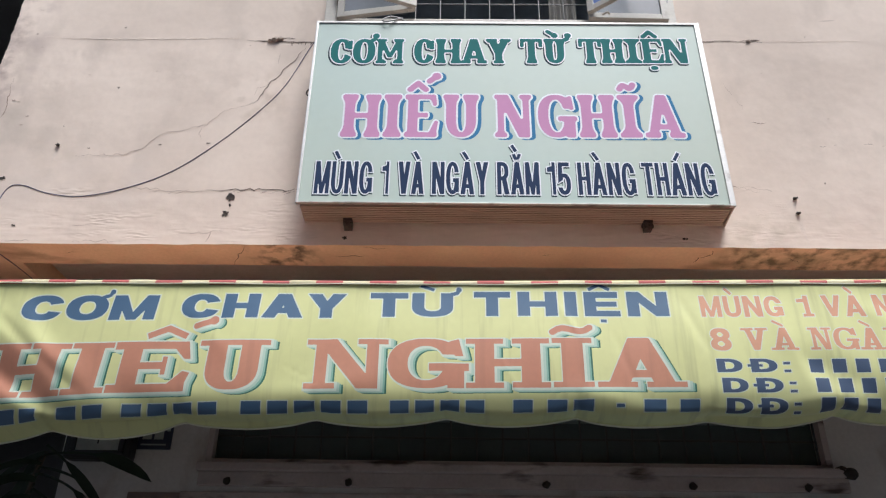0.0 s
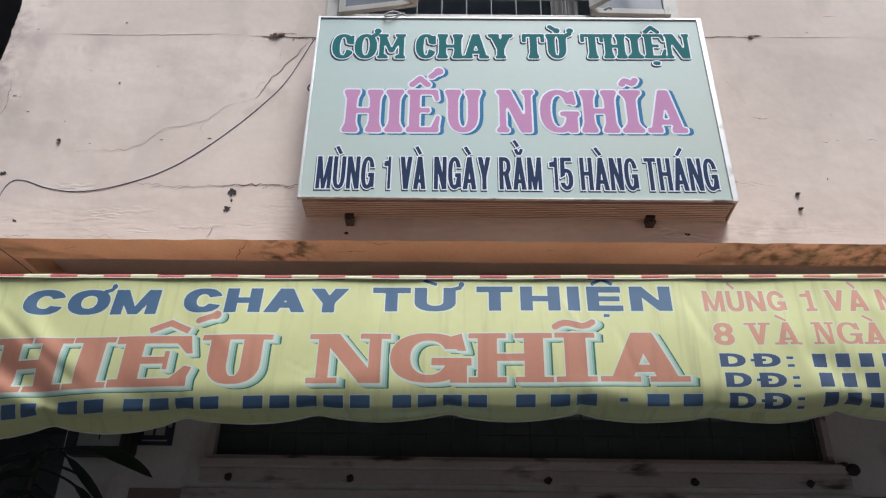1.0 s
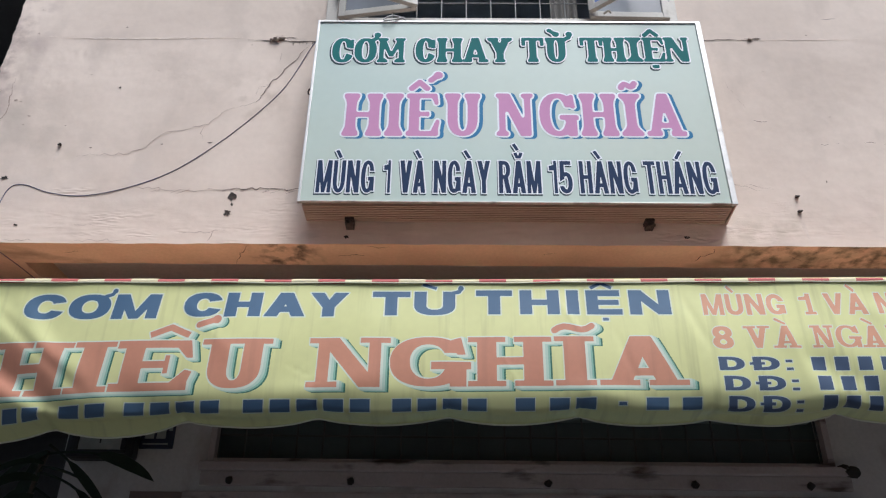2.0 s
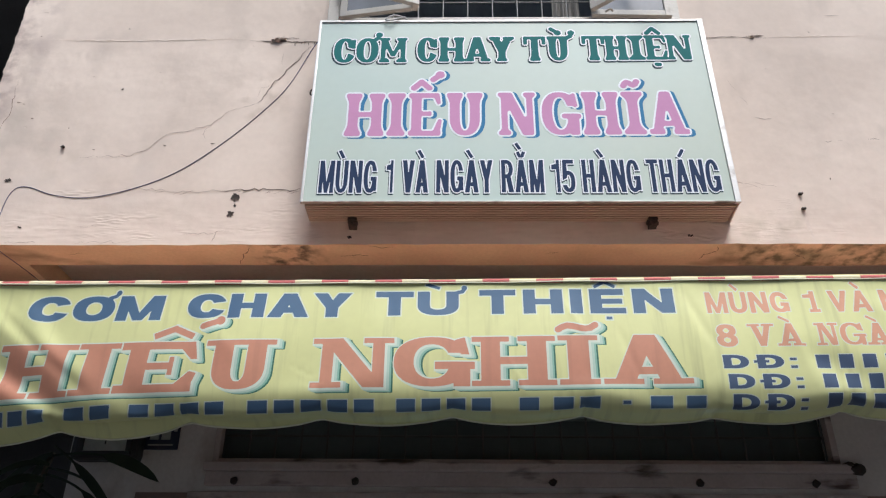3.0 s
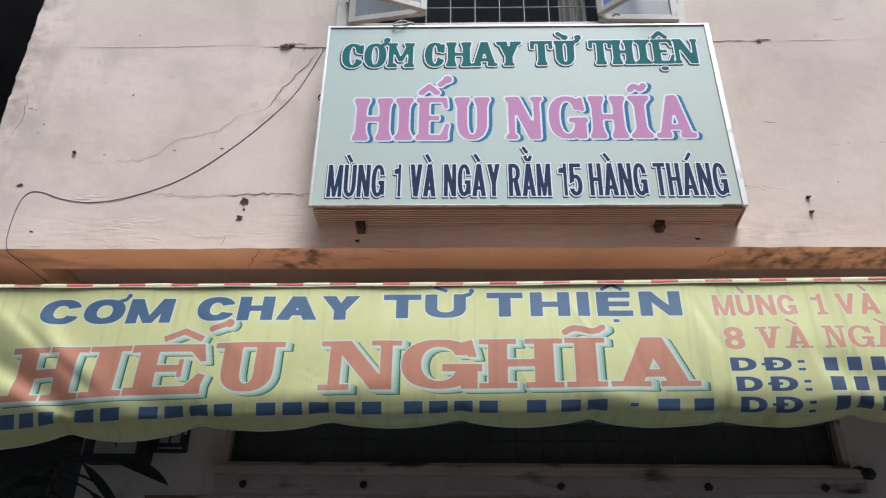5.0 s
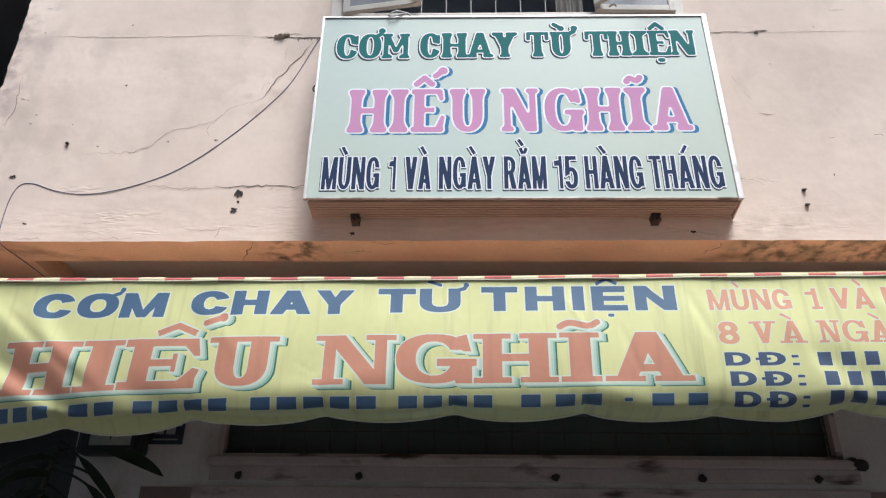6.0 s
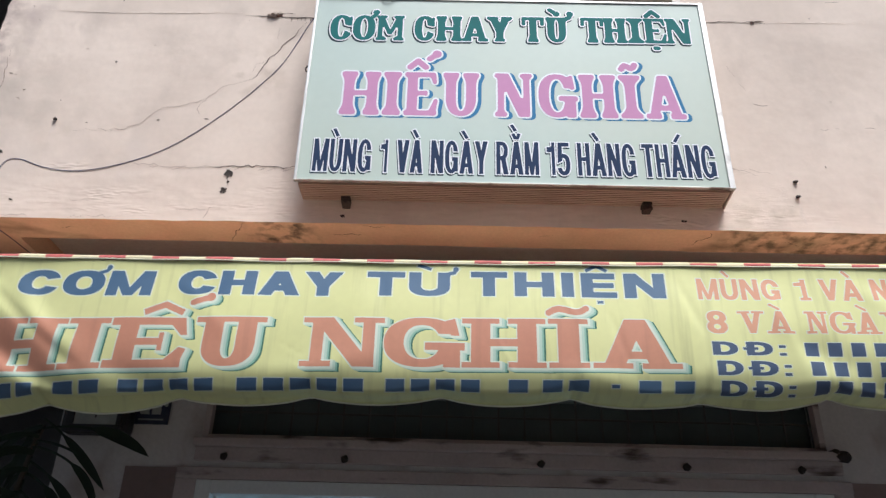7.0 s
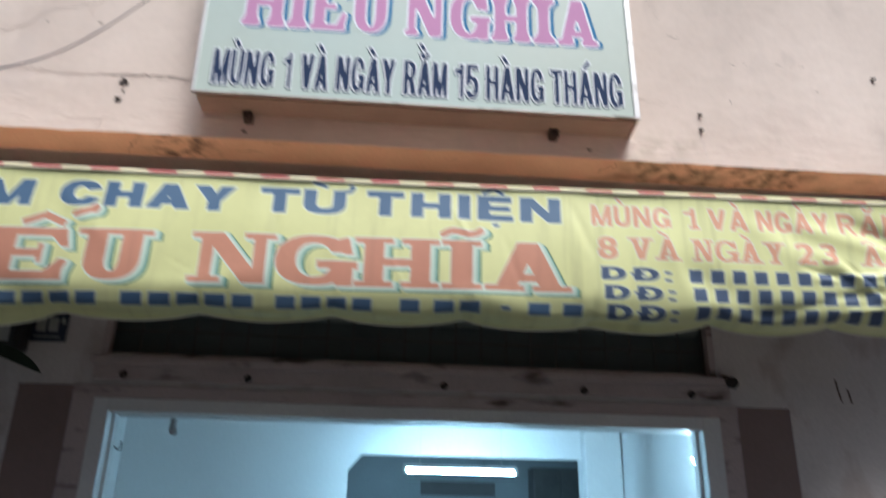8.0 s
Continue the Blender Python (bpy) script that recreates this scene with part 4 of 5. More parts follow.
CRACKS = (
    ([(-1.03, 4.533), (-0.87, 4.528), (-0.61, 4.52)], 0.010, CRACK), ([(1.40, 4.542), (1.60, 4.55), (1.81, 4.54)], 0.008, CRACK),
    ([(-0.69, 4.493), (-0.79, 4.34), (-0.87, 4.223), (-0.915, 4.11), (-1.0, 4.072)], 0.008, CRACK),
    ([(-1.0, 4.072), (-1.085, 4.035), (-1.162, 3.954), (-1.274, 3.918), (-1.387, 3.89), (-1.455, 3.812), (-1.54, 3.767), (-1.80, 3.75)], 0.0045, PALE_CRACK),
    ([(-1.53, 3.573), (-1.24, 3.546), (-1.046, 3.552)], 0.004, PALE_CRACK), ([(-1.10, 3.551), (-0.906, 3.558), (-0.62, 3.555)], 0.008, CRACK),
    ([(1.55, 4.25), (1.57, 4.21), (1.585, 4.175)], 0.0022, PALE_CRACK), ([(1.60, 4.14), (1.63, 4.08)], 0.0022, PALE_CRACK), ([(1.655, 3.998), (1.70, 3.985), (1.735, 3.992)], 0.006, CRACK),
    ([(1.97, 3.845), (2.01, 3.848)], 0.005, CRACK), ([(2.045, 3.847), (2.065, 3.849)], 0.004, PALE_CRACK), ([(2.20, 3.853), (2.25, 3.854)], 0.006, CRACK), ([(2.285, 3.856), (2.31, 3.854)], 0.004, PALE_CRACK), ([(2.34, 3.855), (2.38, 3.857)], 0.005, CRACK), ([(2.16, 4.70), (2.24, 4.705)], 0.007, CRACK), ([(-1.95, 4.536), (-1.80, 4.530)], 0.002, STREAK), ([(-1.52, 4.533), (-1.36, 4.537)], 0.002, STREAK), ([(1.70, 4.552), (1.80, 4.556)], 0.012, CRACK),
    ([(-0.84, 4.548), (-0.80, 4.552), (-0.76, 4.548)], 0.010, CRACK), ([(-1.16, 3.954), (-1.19, 3.90), (-1.175, 3.86)], 0.003, PALE_CRACK), ([(-0.87, 4.223), (-0.93, 4.20), (-0.94, 4.14)], 0.0028, PALE_CRACK),
    ([(-0.83, 4.45), (-0.835, 4.36)], 0.0022, PALE_CRACK), ([(1.62, 3.56), (1.50, 3.60), (1.40, 3.59)], 0.003, PALE_CRACK), ([(1.42, 3.62), (1.52, 3.60)], 0.0026, PALE_CRACK),
    ([(-2.25, 4.25), (-2.235, 4.05), (-2.26, 3.93)], 0.006, PALE_CRACK),
    ([(-1.20, 3.315), (-1.10, 3.31), (-0.98, 3.318)], 0.004, PALE_CRACK), ([(-1.72, 3.352), (-1.62, 3.345)], 0.004, PALE_CRACK),
    ([(-2.05, 3.262), (-1.9, 3.259)], 0.004, PALE_CRACK), ([(-1.7, 3.262), (-1.45, 3.266)], 0.003, PALE_CRACK), ([(1.55, 3.60), (1.68, 3.57)], 0.003, PALE_CRACK),
    ([(-1.04, 3.32), (-1.06, 3.262)], 0.005, PALE_CRACK),
)
for line, wide in (([(1.778, 3.435), (1.79, 3.35), (1.80, 3.272)], 0.028), ([(-1.90, 3.79), (-1.905, 3.75), (-1.91, 3.71)], 0.022)):
    strip(line, wide, STREAK, "run_off_streak", wall_upper, 0.004, 5, 0.0006)
for n, (line, wide, mat) in enumerate(CRACKS):
    strip(line, wide * 0.85, mat, "crack", wall_upper, 0.005 if line[0][1] > 4.5 else 0.014, n + 3)
strip([(-2.15, 4.545), (-1.75, 4.535), (-1.45, 4.541), (-1.05, 4.553)], 0.007, RIDGE, "ridge", wall_upper, 0.005, 41)
strip([(1.80, 4.548), (2.1, 4.552), (2.35, 4.556)], 0.006, RIDGE, "ridge", wall_upper, 0.005, 43)


# Fine side cracks that hang from the two open joints, and hairlines under the beam.
rng = random.Random(21)
for k in range(26):
    low = k < 14
    x = rng.uniform(-1.35, -0.66) if low else rng.uniform(-0.80, -0.63)
    z = 3.553 if low else 4.526
    long = rng.uniform(0.02, 0.07) if low else rng.uniform(0.012, 0.035)
    strip([(x, z), (x - (long * 0.9 if low else 0.002), z - long * (0.4 if low else 1.0))], 0.0035 if low else 0.005, PALE_CRACK if low or k % 3 == 0 else CRACK, "crack", wall_upper, 0.004, 60 + k)
for n, line in enumerate(([(1.289, 3.41), (1.30, 3.36), (1.36, 3.33), (1.345, 3.29)], [(-0.303, 3.285), (-0.25, 3.295), (-0.19, 3.29)], [(-0.454, 3.375), (-0.38, 3.36), (-0.312, 3.365)],
                          [(0.538, 3.352), (0.607, 3.34)], [(-0.963, 3.463), (-0.93, 3.38), (-0.89, 3.32), (-0.873, 3.285)], [(-1.78, 3.36), (-1.70, 3.345)], [(1.72, 3.35), (1.80, 3.40)])):
    strip(line, 0.006, CRACK, "crack", beam, 0.012, 90 + n, under=True)


def gouge(x, z, sx, sz, seed, mat=RUST, label="dark patch painted for the shade in a broken-out hole"):
    """A knocked-out hole or chip as a ragged patch, its inner shade given by colour."""
    bm = bmesh.new()
    rng = random.Random(seed)
    mid = bm.verts.new((x, WALL_Y - skin(x, z) - 0.0006, z))
    ring = []
    for k in range(18):
        q = math.tau * k / 18
        r = 0.45 + 0.8 * rng.random()
        px, pz = x + sx * r * math.cos(q), z + sz * r * math.sin(q)
        ring.append(bm.verts.new((px, WALL_Y - skin(px, pz) - 0.0025, pz)))
    for k in range(18):
        bm.faces.new((mid, ring[k], ring[(k + 1) % 18]))
    return part("gouge", bm, mat, wall_upper, label)


for n, g in enumerate(((-0.976, 3.515, 0.020, 0.026), (-0.988, 3.418, 0.018, 0.020), (-0.972, 3.468, 0.006, 0.010), (-2.13, 3.615, 0.020, 0.012),
                       (-2.0, 3.345, 0.012, 0.006), (-1.67, 4.19, 0.006, 0.006), (-1.135, 3.835, 0.012, 0.0035), (-1.72, 4.62, 0.007, 0.005), (-1.90, 3.935, 0.004, 0.004),
                       (2.05, 4.58, 0.004, 0.004), (1.95, 3.62, 0.003, 0.006), (-0.40, 3.29, 0.012, 0.010), (1.22, 3.30, 0.014, 0.010), (-1.38, 3.825, 0.010, 0.003), (-1.74, 3.80, 0.007, 0.0025))):
    gouge(*g, seed=n)
rng = random.Random(17)
for n in range(16):
    x, z = (rng.uniform(-2.31, -2.10), rng.uniform(3.8, 4.75)) if n < 9 else (rng.uniform(-1.9, -0.8) if n < 13 else rng.uniform(1.5, 2.5), rng.uniform(3.3, 4.6))
    size = rng.uniform(0.002, 0.005)
    gouge(x, z, size * rng.uniform(0.8, 2.6), size * 0.6, 50 + n, PALE_CRACK if n % 3 == 0 else FLAKE_GAP, "shallow chip in the plaster")
bm = bmesh.new()
for k, (x, z, r) in enumerate(((-0.872, 4.536, 0.017), (-0.845, 4.545, 0.012), (-0.90, 4.531, 0.011), (1.735, 4.548, 0.010))):
    lump(bm, (x, WALL_Y - 0.006, z), r, k + 2, (1.3, 0.7, 0.8), 0.9)
part("plaster_crumb", bm, FLAKE_GAP, wall_upper, "crumbling plaster at the open joint")
for x, z in ((1.783, 3.530), (1.781, 3.446), (-1.90, 3.815), (2.73, 3.81)):
    bm = rod(bmesh.new(), (x, WALL_Y + 0.01, z), (x + 0.006, WALL_Y - 0.018, z - 0.002), 0.005, 8)
    lump(bm, (x, WALL_Y - 0.006, z), 0.0095, x * 9, (1.2, 0.5, 0.8))
    part("anchor_bolt", bm, RUST, wall_upper, "rusty anchor bolt stub")


# ---- upper window with folding sashes and grille ----
window = tagged(new("window_1"), "open folding steel window with a square bar grille", "window", "", "structure")
x0, x1, z0, z1 = WIN
part("window_frame", blocks((x0 - 0.01, x0 + 0.055, 3.245, 3.36, z0 - 0.03, z1 + 0.02), (x1 - 0.04, x1 + 0.012, 3.245, 3.36, z0 - 0.03, z1 + 0.02),
                            (x0 + 0.055, x1 - 0.04, 3.25, 3.36, z0 - 0.03, z0 + 0.045), (x0 + 0.055, x1 - 0.04, 3.25, 3.36, z1 - 0.045, z1 + 0.02), bevel=0.004), SASH_PAINT, window)
for i in range(14):
    x = -0.535 + 0.1425 * i
    if x < x1 - 0.04:
        part("grille_bar", rod(bmesh.new(), (x, 3.34, z0), (x, 3.34, z1), 0.0036, 8), BAR, window)
for k in range(9):
    z = 4.76 + 0.1415 * k
    if z < z1 - 0.04:
        part("grille_rail", rod(bmesh.new(), (x0 + 0.05, 3.352, z), (x1 - 0.04, 3.352, z), 0.0036, 8), BAR, window)


def leaf_sash(a, b, glass, hinge, lo=4.665):
    """One glazed leaf, upright between the plan points a and b."""
    a, b = Vector((*a, 0)), Vector((*b, 0))
    wide = (b - a).length
    m = Matrix.Translation(a) @ Matrix.Rotation(math.atan2(b.y - a.y, b.x - a.x), 4, "Z")
    hi, r = 5.90, 0.038
    bm = blocks((0, r, -0.014, 0.014, lo, hi), (wide - r, wide, -0.014, 0.014, lo, hi), (r, wide - r, -0.014, 0.014, lo, lo + r), (r, wide - r, -0.014, 0.014, hi - r, hi), bevel=0.003)
    bm.transform(m)
    sash = part("sash", bm, SASH_PAINT, window)
    bm = blocks((r - 0.004, wide - r + 0.004, -0.003, 0.003, lo + r - 0.004, hi - r + 0.004))
    bm.transform(m)
    part("pane", bm, glass, sash).visible_shadow = False
    if hinge:
        for z in (4.84, 5.6):
            bm = rod(bmesh.new(), (-0.012, -0.016, z - 0.03), (-0.012, -0.016, z + 0.03), 0.009, 8)
            bm.transform(m)
            part("hinge", bm, STEEL, sash)


leaf_sash((-0.536, 3.235), (-0.098, 3.165), PANE, True)
leaf_sash((-0.095, 3.147), (-0.505, 2.995), PANE, False)
leaf_sash((1.305, 3.235), (0.862, 3.225), PANE, True)
leaf_sash((0.858, 3.205), (1.18, 2.945), BLUE_PANE, False, 4.685)
part("sash_stay", tube([(0.93, 3.19, 4.662), (0.955, 3.18, 4.672), (0.97, 3.19, 4.667)], 0.006), SASH_PAINT, window)
setting("room_upper", blocks((-1.0, 1.7, 5.4, 5.5, 4.4, 6.4), (-1.0, 1.7, 3.48, 5.4, 6.2, 6.3), (-1.1, -1.0, 3.48, 5.5, 4.3, 6.3), (1.7, 1.8, 3.48, 5.5, 4.3, 6.3), (-1.0, 1.7, 3.48, 5.4, 4.3, 4.4)),
        UPPER_ROOM, "dim blue-grey room behind the upper window")
bm = bmesh.new()
ring = [bm.verts.new((0.70 + 0.17 * k / 24, 3.56 + 0.022 * math.sin(k * 1.15), z)) for z in (4.45, 6.15) for k in range(25)]
for k in range(24):
    bm.faces.new((ring[k], ring[k + 1], ring[k + 26], ring[k + 25]))
curtain = part("curtain", bm, CURTAIN, None, "", True)
tagged(curtain, "narrow grey curtain hanging behind the window grille", "curtain")


# ---- light-box sign ----
SX0, SX1, SZ0, SZ1, SY = -0.605, 1.403, 3.372, 4.487, 3.08
sign = thing("light_box_sign", "pale mint light-box sign with coloured lettering, aluminium framed", "sign", (0.4, WALL_Y, SZ0))


def sign_part(name, bm, mat, label="", square=False):
    """A part of the sign; its box draws in a little towards the upper free end."""
    for v in () if square else bm.verts:
        v.co.x -= 0.012 * max(0.0, (v.co.x - 0.4) / (SX1 - 0.4)) * (v.co.z - SZ0) / (SZ1 - SZ0)
    return settle(part(name, bm, mat, None, label), sign)


face = sign_part("face_panel", blocks((SX0 + 0.004, SX1 - 0.004, SY, SY + 0.02, SZ0 + 0.004, SZ1 - 0.004)), SIGN_FACE)
sign_part("casing", blocks((SX0 + 0.012, SX1 - 0.002, SY + 0.02, WALL_Y - 0.004, SZ0 + 0.014, SZ1 - 0.006)), RIBBED)
for name, b in (("rail", (SX0 - 0.004, SX1 + 0.004, SY - 0.006, SY + 0.014, SZ1 - 0.008, SZ1 + 0.004)), ("rail", (SX0 - 0.004, SX1 + 0.004, SY - 0.006, SY + 0.012, SZ0 - 0.003, SZ0 + 0.004)),
                ("stile", (SX0 - 0.004, SX0 + 0.009, SY - 0.007, SY + 0.014, SZ0 - 0.004, SZ1 + 0.004)), ("stile", (SX1 - 0.020, SX1 + 0.006, SY - 0.007, SY + 0.014, SZ0 - 0.004, SZ1 + 0.004))):
    sign_part(name, blocks(b, bevel=0.002), GRIMY if b[5] < 3.4 else ALUMINIUM)
for k in range(9):
    y = SY + 0.036 + 0.0165 * k
    sign_part("rib", blocks((SX0 + 0.01, SX1 - 0.004, y, y + 0.0105, SZ0 - 0.001, SZ0 + 0.016), bevel=0.002), RIBBED)
bm = blocks((SX1 - 0.004, SX1 + 0.003, SY + 0.016, WALL_Y - 0.002, SZ0 - 0.002, SZ1 - 0.006))
for v in bm.verts:
    v.co.x += 0.014 * (v.co.y - SY) / (WALL_Y - SY)
sign_part("side_panel", bm, RIBBED)
for x, z in ((-0.384, 3.362), (1.040, 3.366)):
    bm = blocks((x - 0.022, x + 0.022, 3.212, WALL_Y - 0.002, z - 0.010, z + 0.006), (x - 0.018, x + 0.020, 3.222, WALL_Y - 0.002, z - 0.034, z - 0.010), bevel=0.003)
    lump(bm, (x + 0.002, 3.224, z - 0.020), 0.021, x * 7, (1, 0.7, 0.9), 0.6)
    sign_part("bracket", bm, RUST, "rusty iron bracket")


def islands(mine):
    """Groups of triangles that hang together; slivers stay with the largest group."""
    root = {c: c for c in set(mine.ravel().tolist())}

    def find(c):
        while root[c] != c:
            root[c] = root[root[c]]
            c = root[c]
        return c
    for a, b, c in mine.tolist():
        root[find(a)] = find(b)
        root[find(b)] = find(c)
    groups = {}
    for t in mine.tolist():
        groups.setdefault(find(t[0]), []).append(t)
    return [np.array(g) for g in groups.values()]


def lettering(glyphs, coats):
    """Film letters on the sign's face, each coat (name, material, growth, dx, dz) from the front one to the back one."""
    for n, (name, mat, grow, dx, dz) in enumerate(coats):
        layers = [(g, grow, dx, dz) for g in glyphs]
        flat, tri, owner = plane_cut([], layers)
        for k in range(len(layers)):
            mine = tri[owner == k]
            if not len(mine):
                continue
            bm = bmesh.new()
            vs = {c: bm.verts.new((flat[c, 0], SY - 0.0013 + 0.0004 * n, flat[c, 1])) for c in sorted(set(mine.ravel().tolist()))}
            for a, b, c in mine.tolist():
                bm.faces.new((vs[a], vs[b], vs[c]))
            sign_part(name, bm, mat, square=True)


def boxed(text, numbers, z0, z1, tilt, stem, bar, over, **more):
    """Plump rounded capitals with flared serifs, each between its own two places."""
    out = []
    for i, c in enumerate(text):
        a, b, rise = numbers[2 * i], numbers[2 * i + 1], tilt * (numbers[2 * i] - 0.4)
        out.append(Bold(c, a, b, z0 + rise, z1 + rise, stem, bar, over=(b - a - stem) / 2 if c in "IĨ" else over, fine=84, soft=0.036, **more))
    return out


lettering(boxed("CƠMCHAYTỪTHIỆN", (-0.520, -0.408, -0.405, -0.290, -0.286, -0.143, -0.090, 0.014, 0.020, 0.152, 0.150, 0.285, 0.279, 0.410, 0.456, 0.571,
                                  0.578, 0.690, 0.757, 0.875, 0.871, 0.990, 0.991, 1.076, 1.078, 1.188, 1.188, 1.318),
                4.212, 4.377, 0.009, 0.037, 0.020, 0.0085, slab=0.020, mark=0.075),
          (("green_letter", GREEN, 0.0, 0, 0), ("letter_outline", CHALK, 0.0062, 0, 0), ("letter_shadow", SLATE, 0.008, -0.005, -0.008)))
lettering(boxed("HIẾUNGHĨA", (-0.434, -0.242, -0.228, -0.140, -0.124, 0.034, 0.064, 0.240, 0.316, 0.500, 0.528, 0.708, 0.726, 0.908, 0.922, 1.028, 1.042, 1.234),
                3.748, 4.008, 0.006, 0.049, 0.029, 0.0145, slab=0.030, mark=0.062),
          (("pink_letter", PINK, 0.0, 0, 0), ("letter_outline", CHALK, 0.0088, 0, 0), ("letter_shadow", SKY_BLUE, 0.0092, 0.017, -0.006)))
NAVY_WORDS = (("MÙNG", -0.531, -0.262), ("1", -0.217, -0.186), ("VÀ", -0.142, -0.021), ("NGÀY", 0.017, 0.281), ("RẰM", 0.321, 0.518), ("15", 0.556, 0.663), ("HÀNG", 0.698, 0.965), ("THÁNG", 1.000, 1.335))
lettering([g for word, a, b in NAVY_WORDS for g in heavy(word, a, b, 3.422 + 0.003 * a, 3.602 + 0.003 * a, 0.0188, 0.0215, 0.135, mark=0.044)],
          (("navy_letter", NAVY, 0.0, 0, 0), ("letter_outline", CHALK, 0.0056, 0, 0), ("letter_shadow", SLATE, 0.0058, -0.003, -0.0075)))

sign_part("hanging_ring", tube([(SX0 - 0.010 + 0.016 * math.cos(q), 3.13 + 0.004 * math.sin(q), 4.055 + 0.024 * math.sin(q)) for q in (math.tau * k / 10 for k in range(11))], 0.004), RUST, "rusty wire ring on the casing's side")
coil = part("wire_coil", tube([(-0.13, 3.09, 4.492), (-0.17, 3.08, 4.515), (-0.22, 3.07, 4.520), (-0.262, 3.065, 4.490), (-0.235, 3.062, 4.478), (-0.19, 3.07, 4.500), (-0.16, 3.085, 4.522), (-0.20, 3.10, 4.52),
                              (-0.25, 3.10, 4.497), (-0.23, 3.11, 4.488)], 0.004), STEEL, None, "", True)
tagged(coil, "loop of grey wire lying on the sign's upper rail", "wire")
RUN = ((-0.615, 4.545), (-0.665, 4.505), (-0.78, 4.22), (-0.906, 4.034), (-1.086, 3.836), (-1.29, 3.663), (-1.498, 3.563), (-1.713, 3.513), (-1.886, 3.53),
       (-2.011, 3.573), (-2.079, 3.563), (-2.110, 3.481), (-2.112, 3.321), (-2.09, 3.245))
drop_cable = part("cable", tube([(x, WALL_Y - skin(x, z) - 0.0016, z) for x, z in RUN] + [(-2.085, 3.30, 3.234), (-2.07, 3.50, 3.240), (-2.06, 3.70, 3.244)], 0.0019), CABLE, None, "", True)
tagged(drop_cable, "thin blue-black cable sagging across the pink wall", "cable")


# ---- awning with its printed banner ----
awning = thing("awning", "red and cream striped awning with a yellow printed banner", "awning", (0.4, LOWER_Y, 2.9))
PROFILE = [(4.333, 3.10), (3.9, 3.022), (3.4, 2.940), (3.0, 2.868), (2.81, 2.834), (2.788, 2.834), (2.773, 2.829), (2.767, 2.821), (2.769, 2.812)]
first = -1.252 - 0.1045 * 10
for k in range(51):
    x0, x1 = first + 0.1045 * k, first + 0.1045 * (k + 1)
    bm = bmesh.new()
    outer = [[bm.verts.new((x, y, z + 0.0015 * math.sin(k * 1.9) * (y < 2.8) + tilt_at(x))) for x in (x0, x1)] for y, z in PROFILE]
    inner = [[bm.verts.new((x, y + 0.003, z - 0.0025 + tilt_at(x))) for x in (x0, x1)] for y, z in PROFILE]
    for n in range(len(PROFILE) - 1):
        bm.faces.new((outer[n][0], outer[n][1], outer[n + 1][1], outer[n + 1][0]))
        bm.faces.new((inner[n][0], inner[n + 1][0], inner[n + 1][1], inner[n][1]))
    bm.faces.new((outer[-1][0], outer[-1][1], inner[-1][1], inner[-1][0]))
    bm.faces.new((outer[0][0], inner[0][0], inner[0][1], outer[0][1]))
    settle(part("stripe", bm, STRIPE_RED if k % 2 == 0 else STRIPE_CREAM, None, "", True), awning)
settle(part("front_bar", rod(bmesh.new(), (LEFT, 2.793, 2.800), (RIGHT, 2.793, 2.838), 0.010, 12), STEEL), awning)
settle(part("binding", tube([(x, 2.768 + 0.002 * math.sin(x * 9), 2.8125 + tilt_at(x) + 0.0012 * math.sin(x * 14)) for x in (LEFT + 0.1 * k for k in range(55))], 0.0028, 6, 20), HEM, None, "cream binding along the front edge"), awning)
for x in (-2.2, 2.95):
    settle(part("arm", rod(rod(bmesh.new(), (x, 4.335, 2.80), (x, 3.5, 2.72), 0.014), (x, 3.5, 2.72), (x, 2.80, 2.825), 0.014), STEEL), awning)

# The banner: its print is cut into the same sheet of cloth, colour by colour.
def word_row(words, z0, z1, stem, bar, gap, **more):
    out = []
    for word, a, b in words:
        mid = (a + b) / 2
        out += heavy(word, a, b, z0 + lean(mid, z0), z1 + lean(mid, z1), stem, bar, gap, **more)
    return out


blue = word_row((("CƠM", -1.548, -1.030), ("CHAY", -0.933, -0.294), ("TỪ", -0.200, 0.118)), 2.676, 2.778, 0.047, 0.0235, 0.10, mark=0.06)
blue += word_row((("THIỆN", 0.198, 0.941),), 2.676, 2.778, 0.046, 0.0235, 0.19, mark=0.06)
BIG_AT = (-1.592, -1.305, -1.300, -1.146, -1.140, -0.858, -0.825, -0.562, -0.424, -0.122, -0.122, 0.160, 0.166, 0.476, 0.486, 0.634, 0.646, 0.972)
big = [Bold(c, BIG_AT[2 * i], BIG_AT[2 * i + 1], 2.396 + lean(BIG_AT[2 * i], 2.396), 2.585 + lean(BIG_AT[2 * i], 2.585), 0.071, 0.028, 0.020, 0.034, mark=0.065, mark_dx=0.26 if c == "Ế" else 0.0)
       for i, c in enumerate("HIẾUNGHĨA")]
coral = word_row((("MÙNG", 1.062, 1.375), ("VÀ", 1.530, 1.687), ("NGÀY", 1.726, 2.024), ("RẰM", 2.062, 2.345)), 2.669, 2.757, 0.0185, 0.0155, 0.16, mark=0.055)
coral.append(Bold("1", 1.434, 1.478, 2.669 + lean(1.46, 2.669), 2.757 + lean(1.46, 2.757), 0.0185, 0.0155, 0.012))
coral += word_row((("VÀ", 1.198, 1.402), ("NGÀY", 1.447, 1.820), ("ÂM", 2.120, 2.335)), 2.533, 2.621, 0.0195, 0.010, 0.06, mark=0.055, slab=0.009, over=0.012)
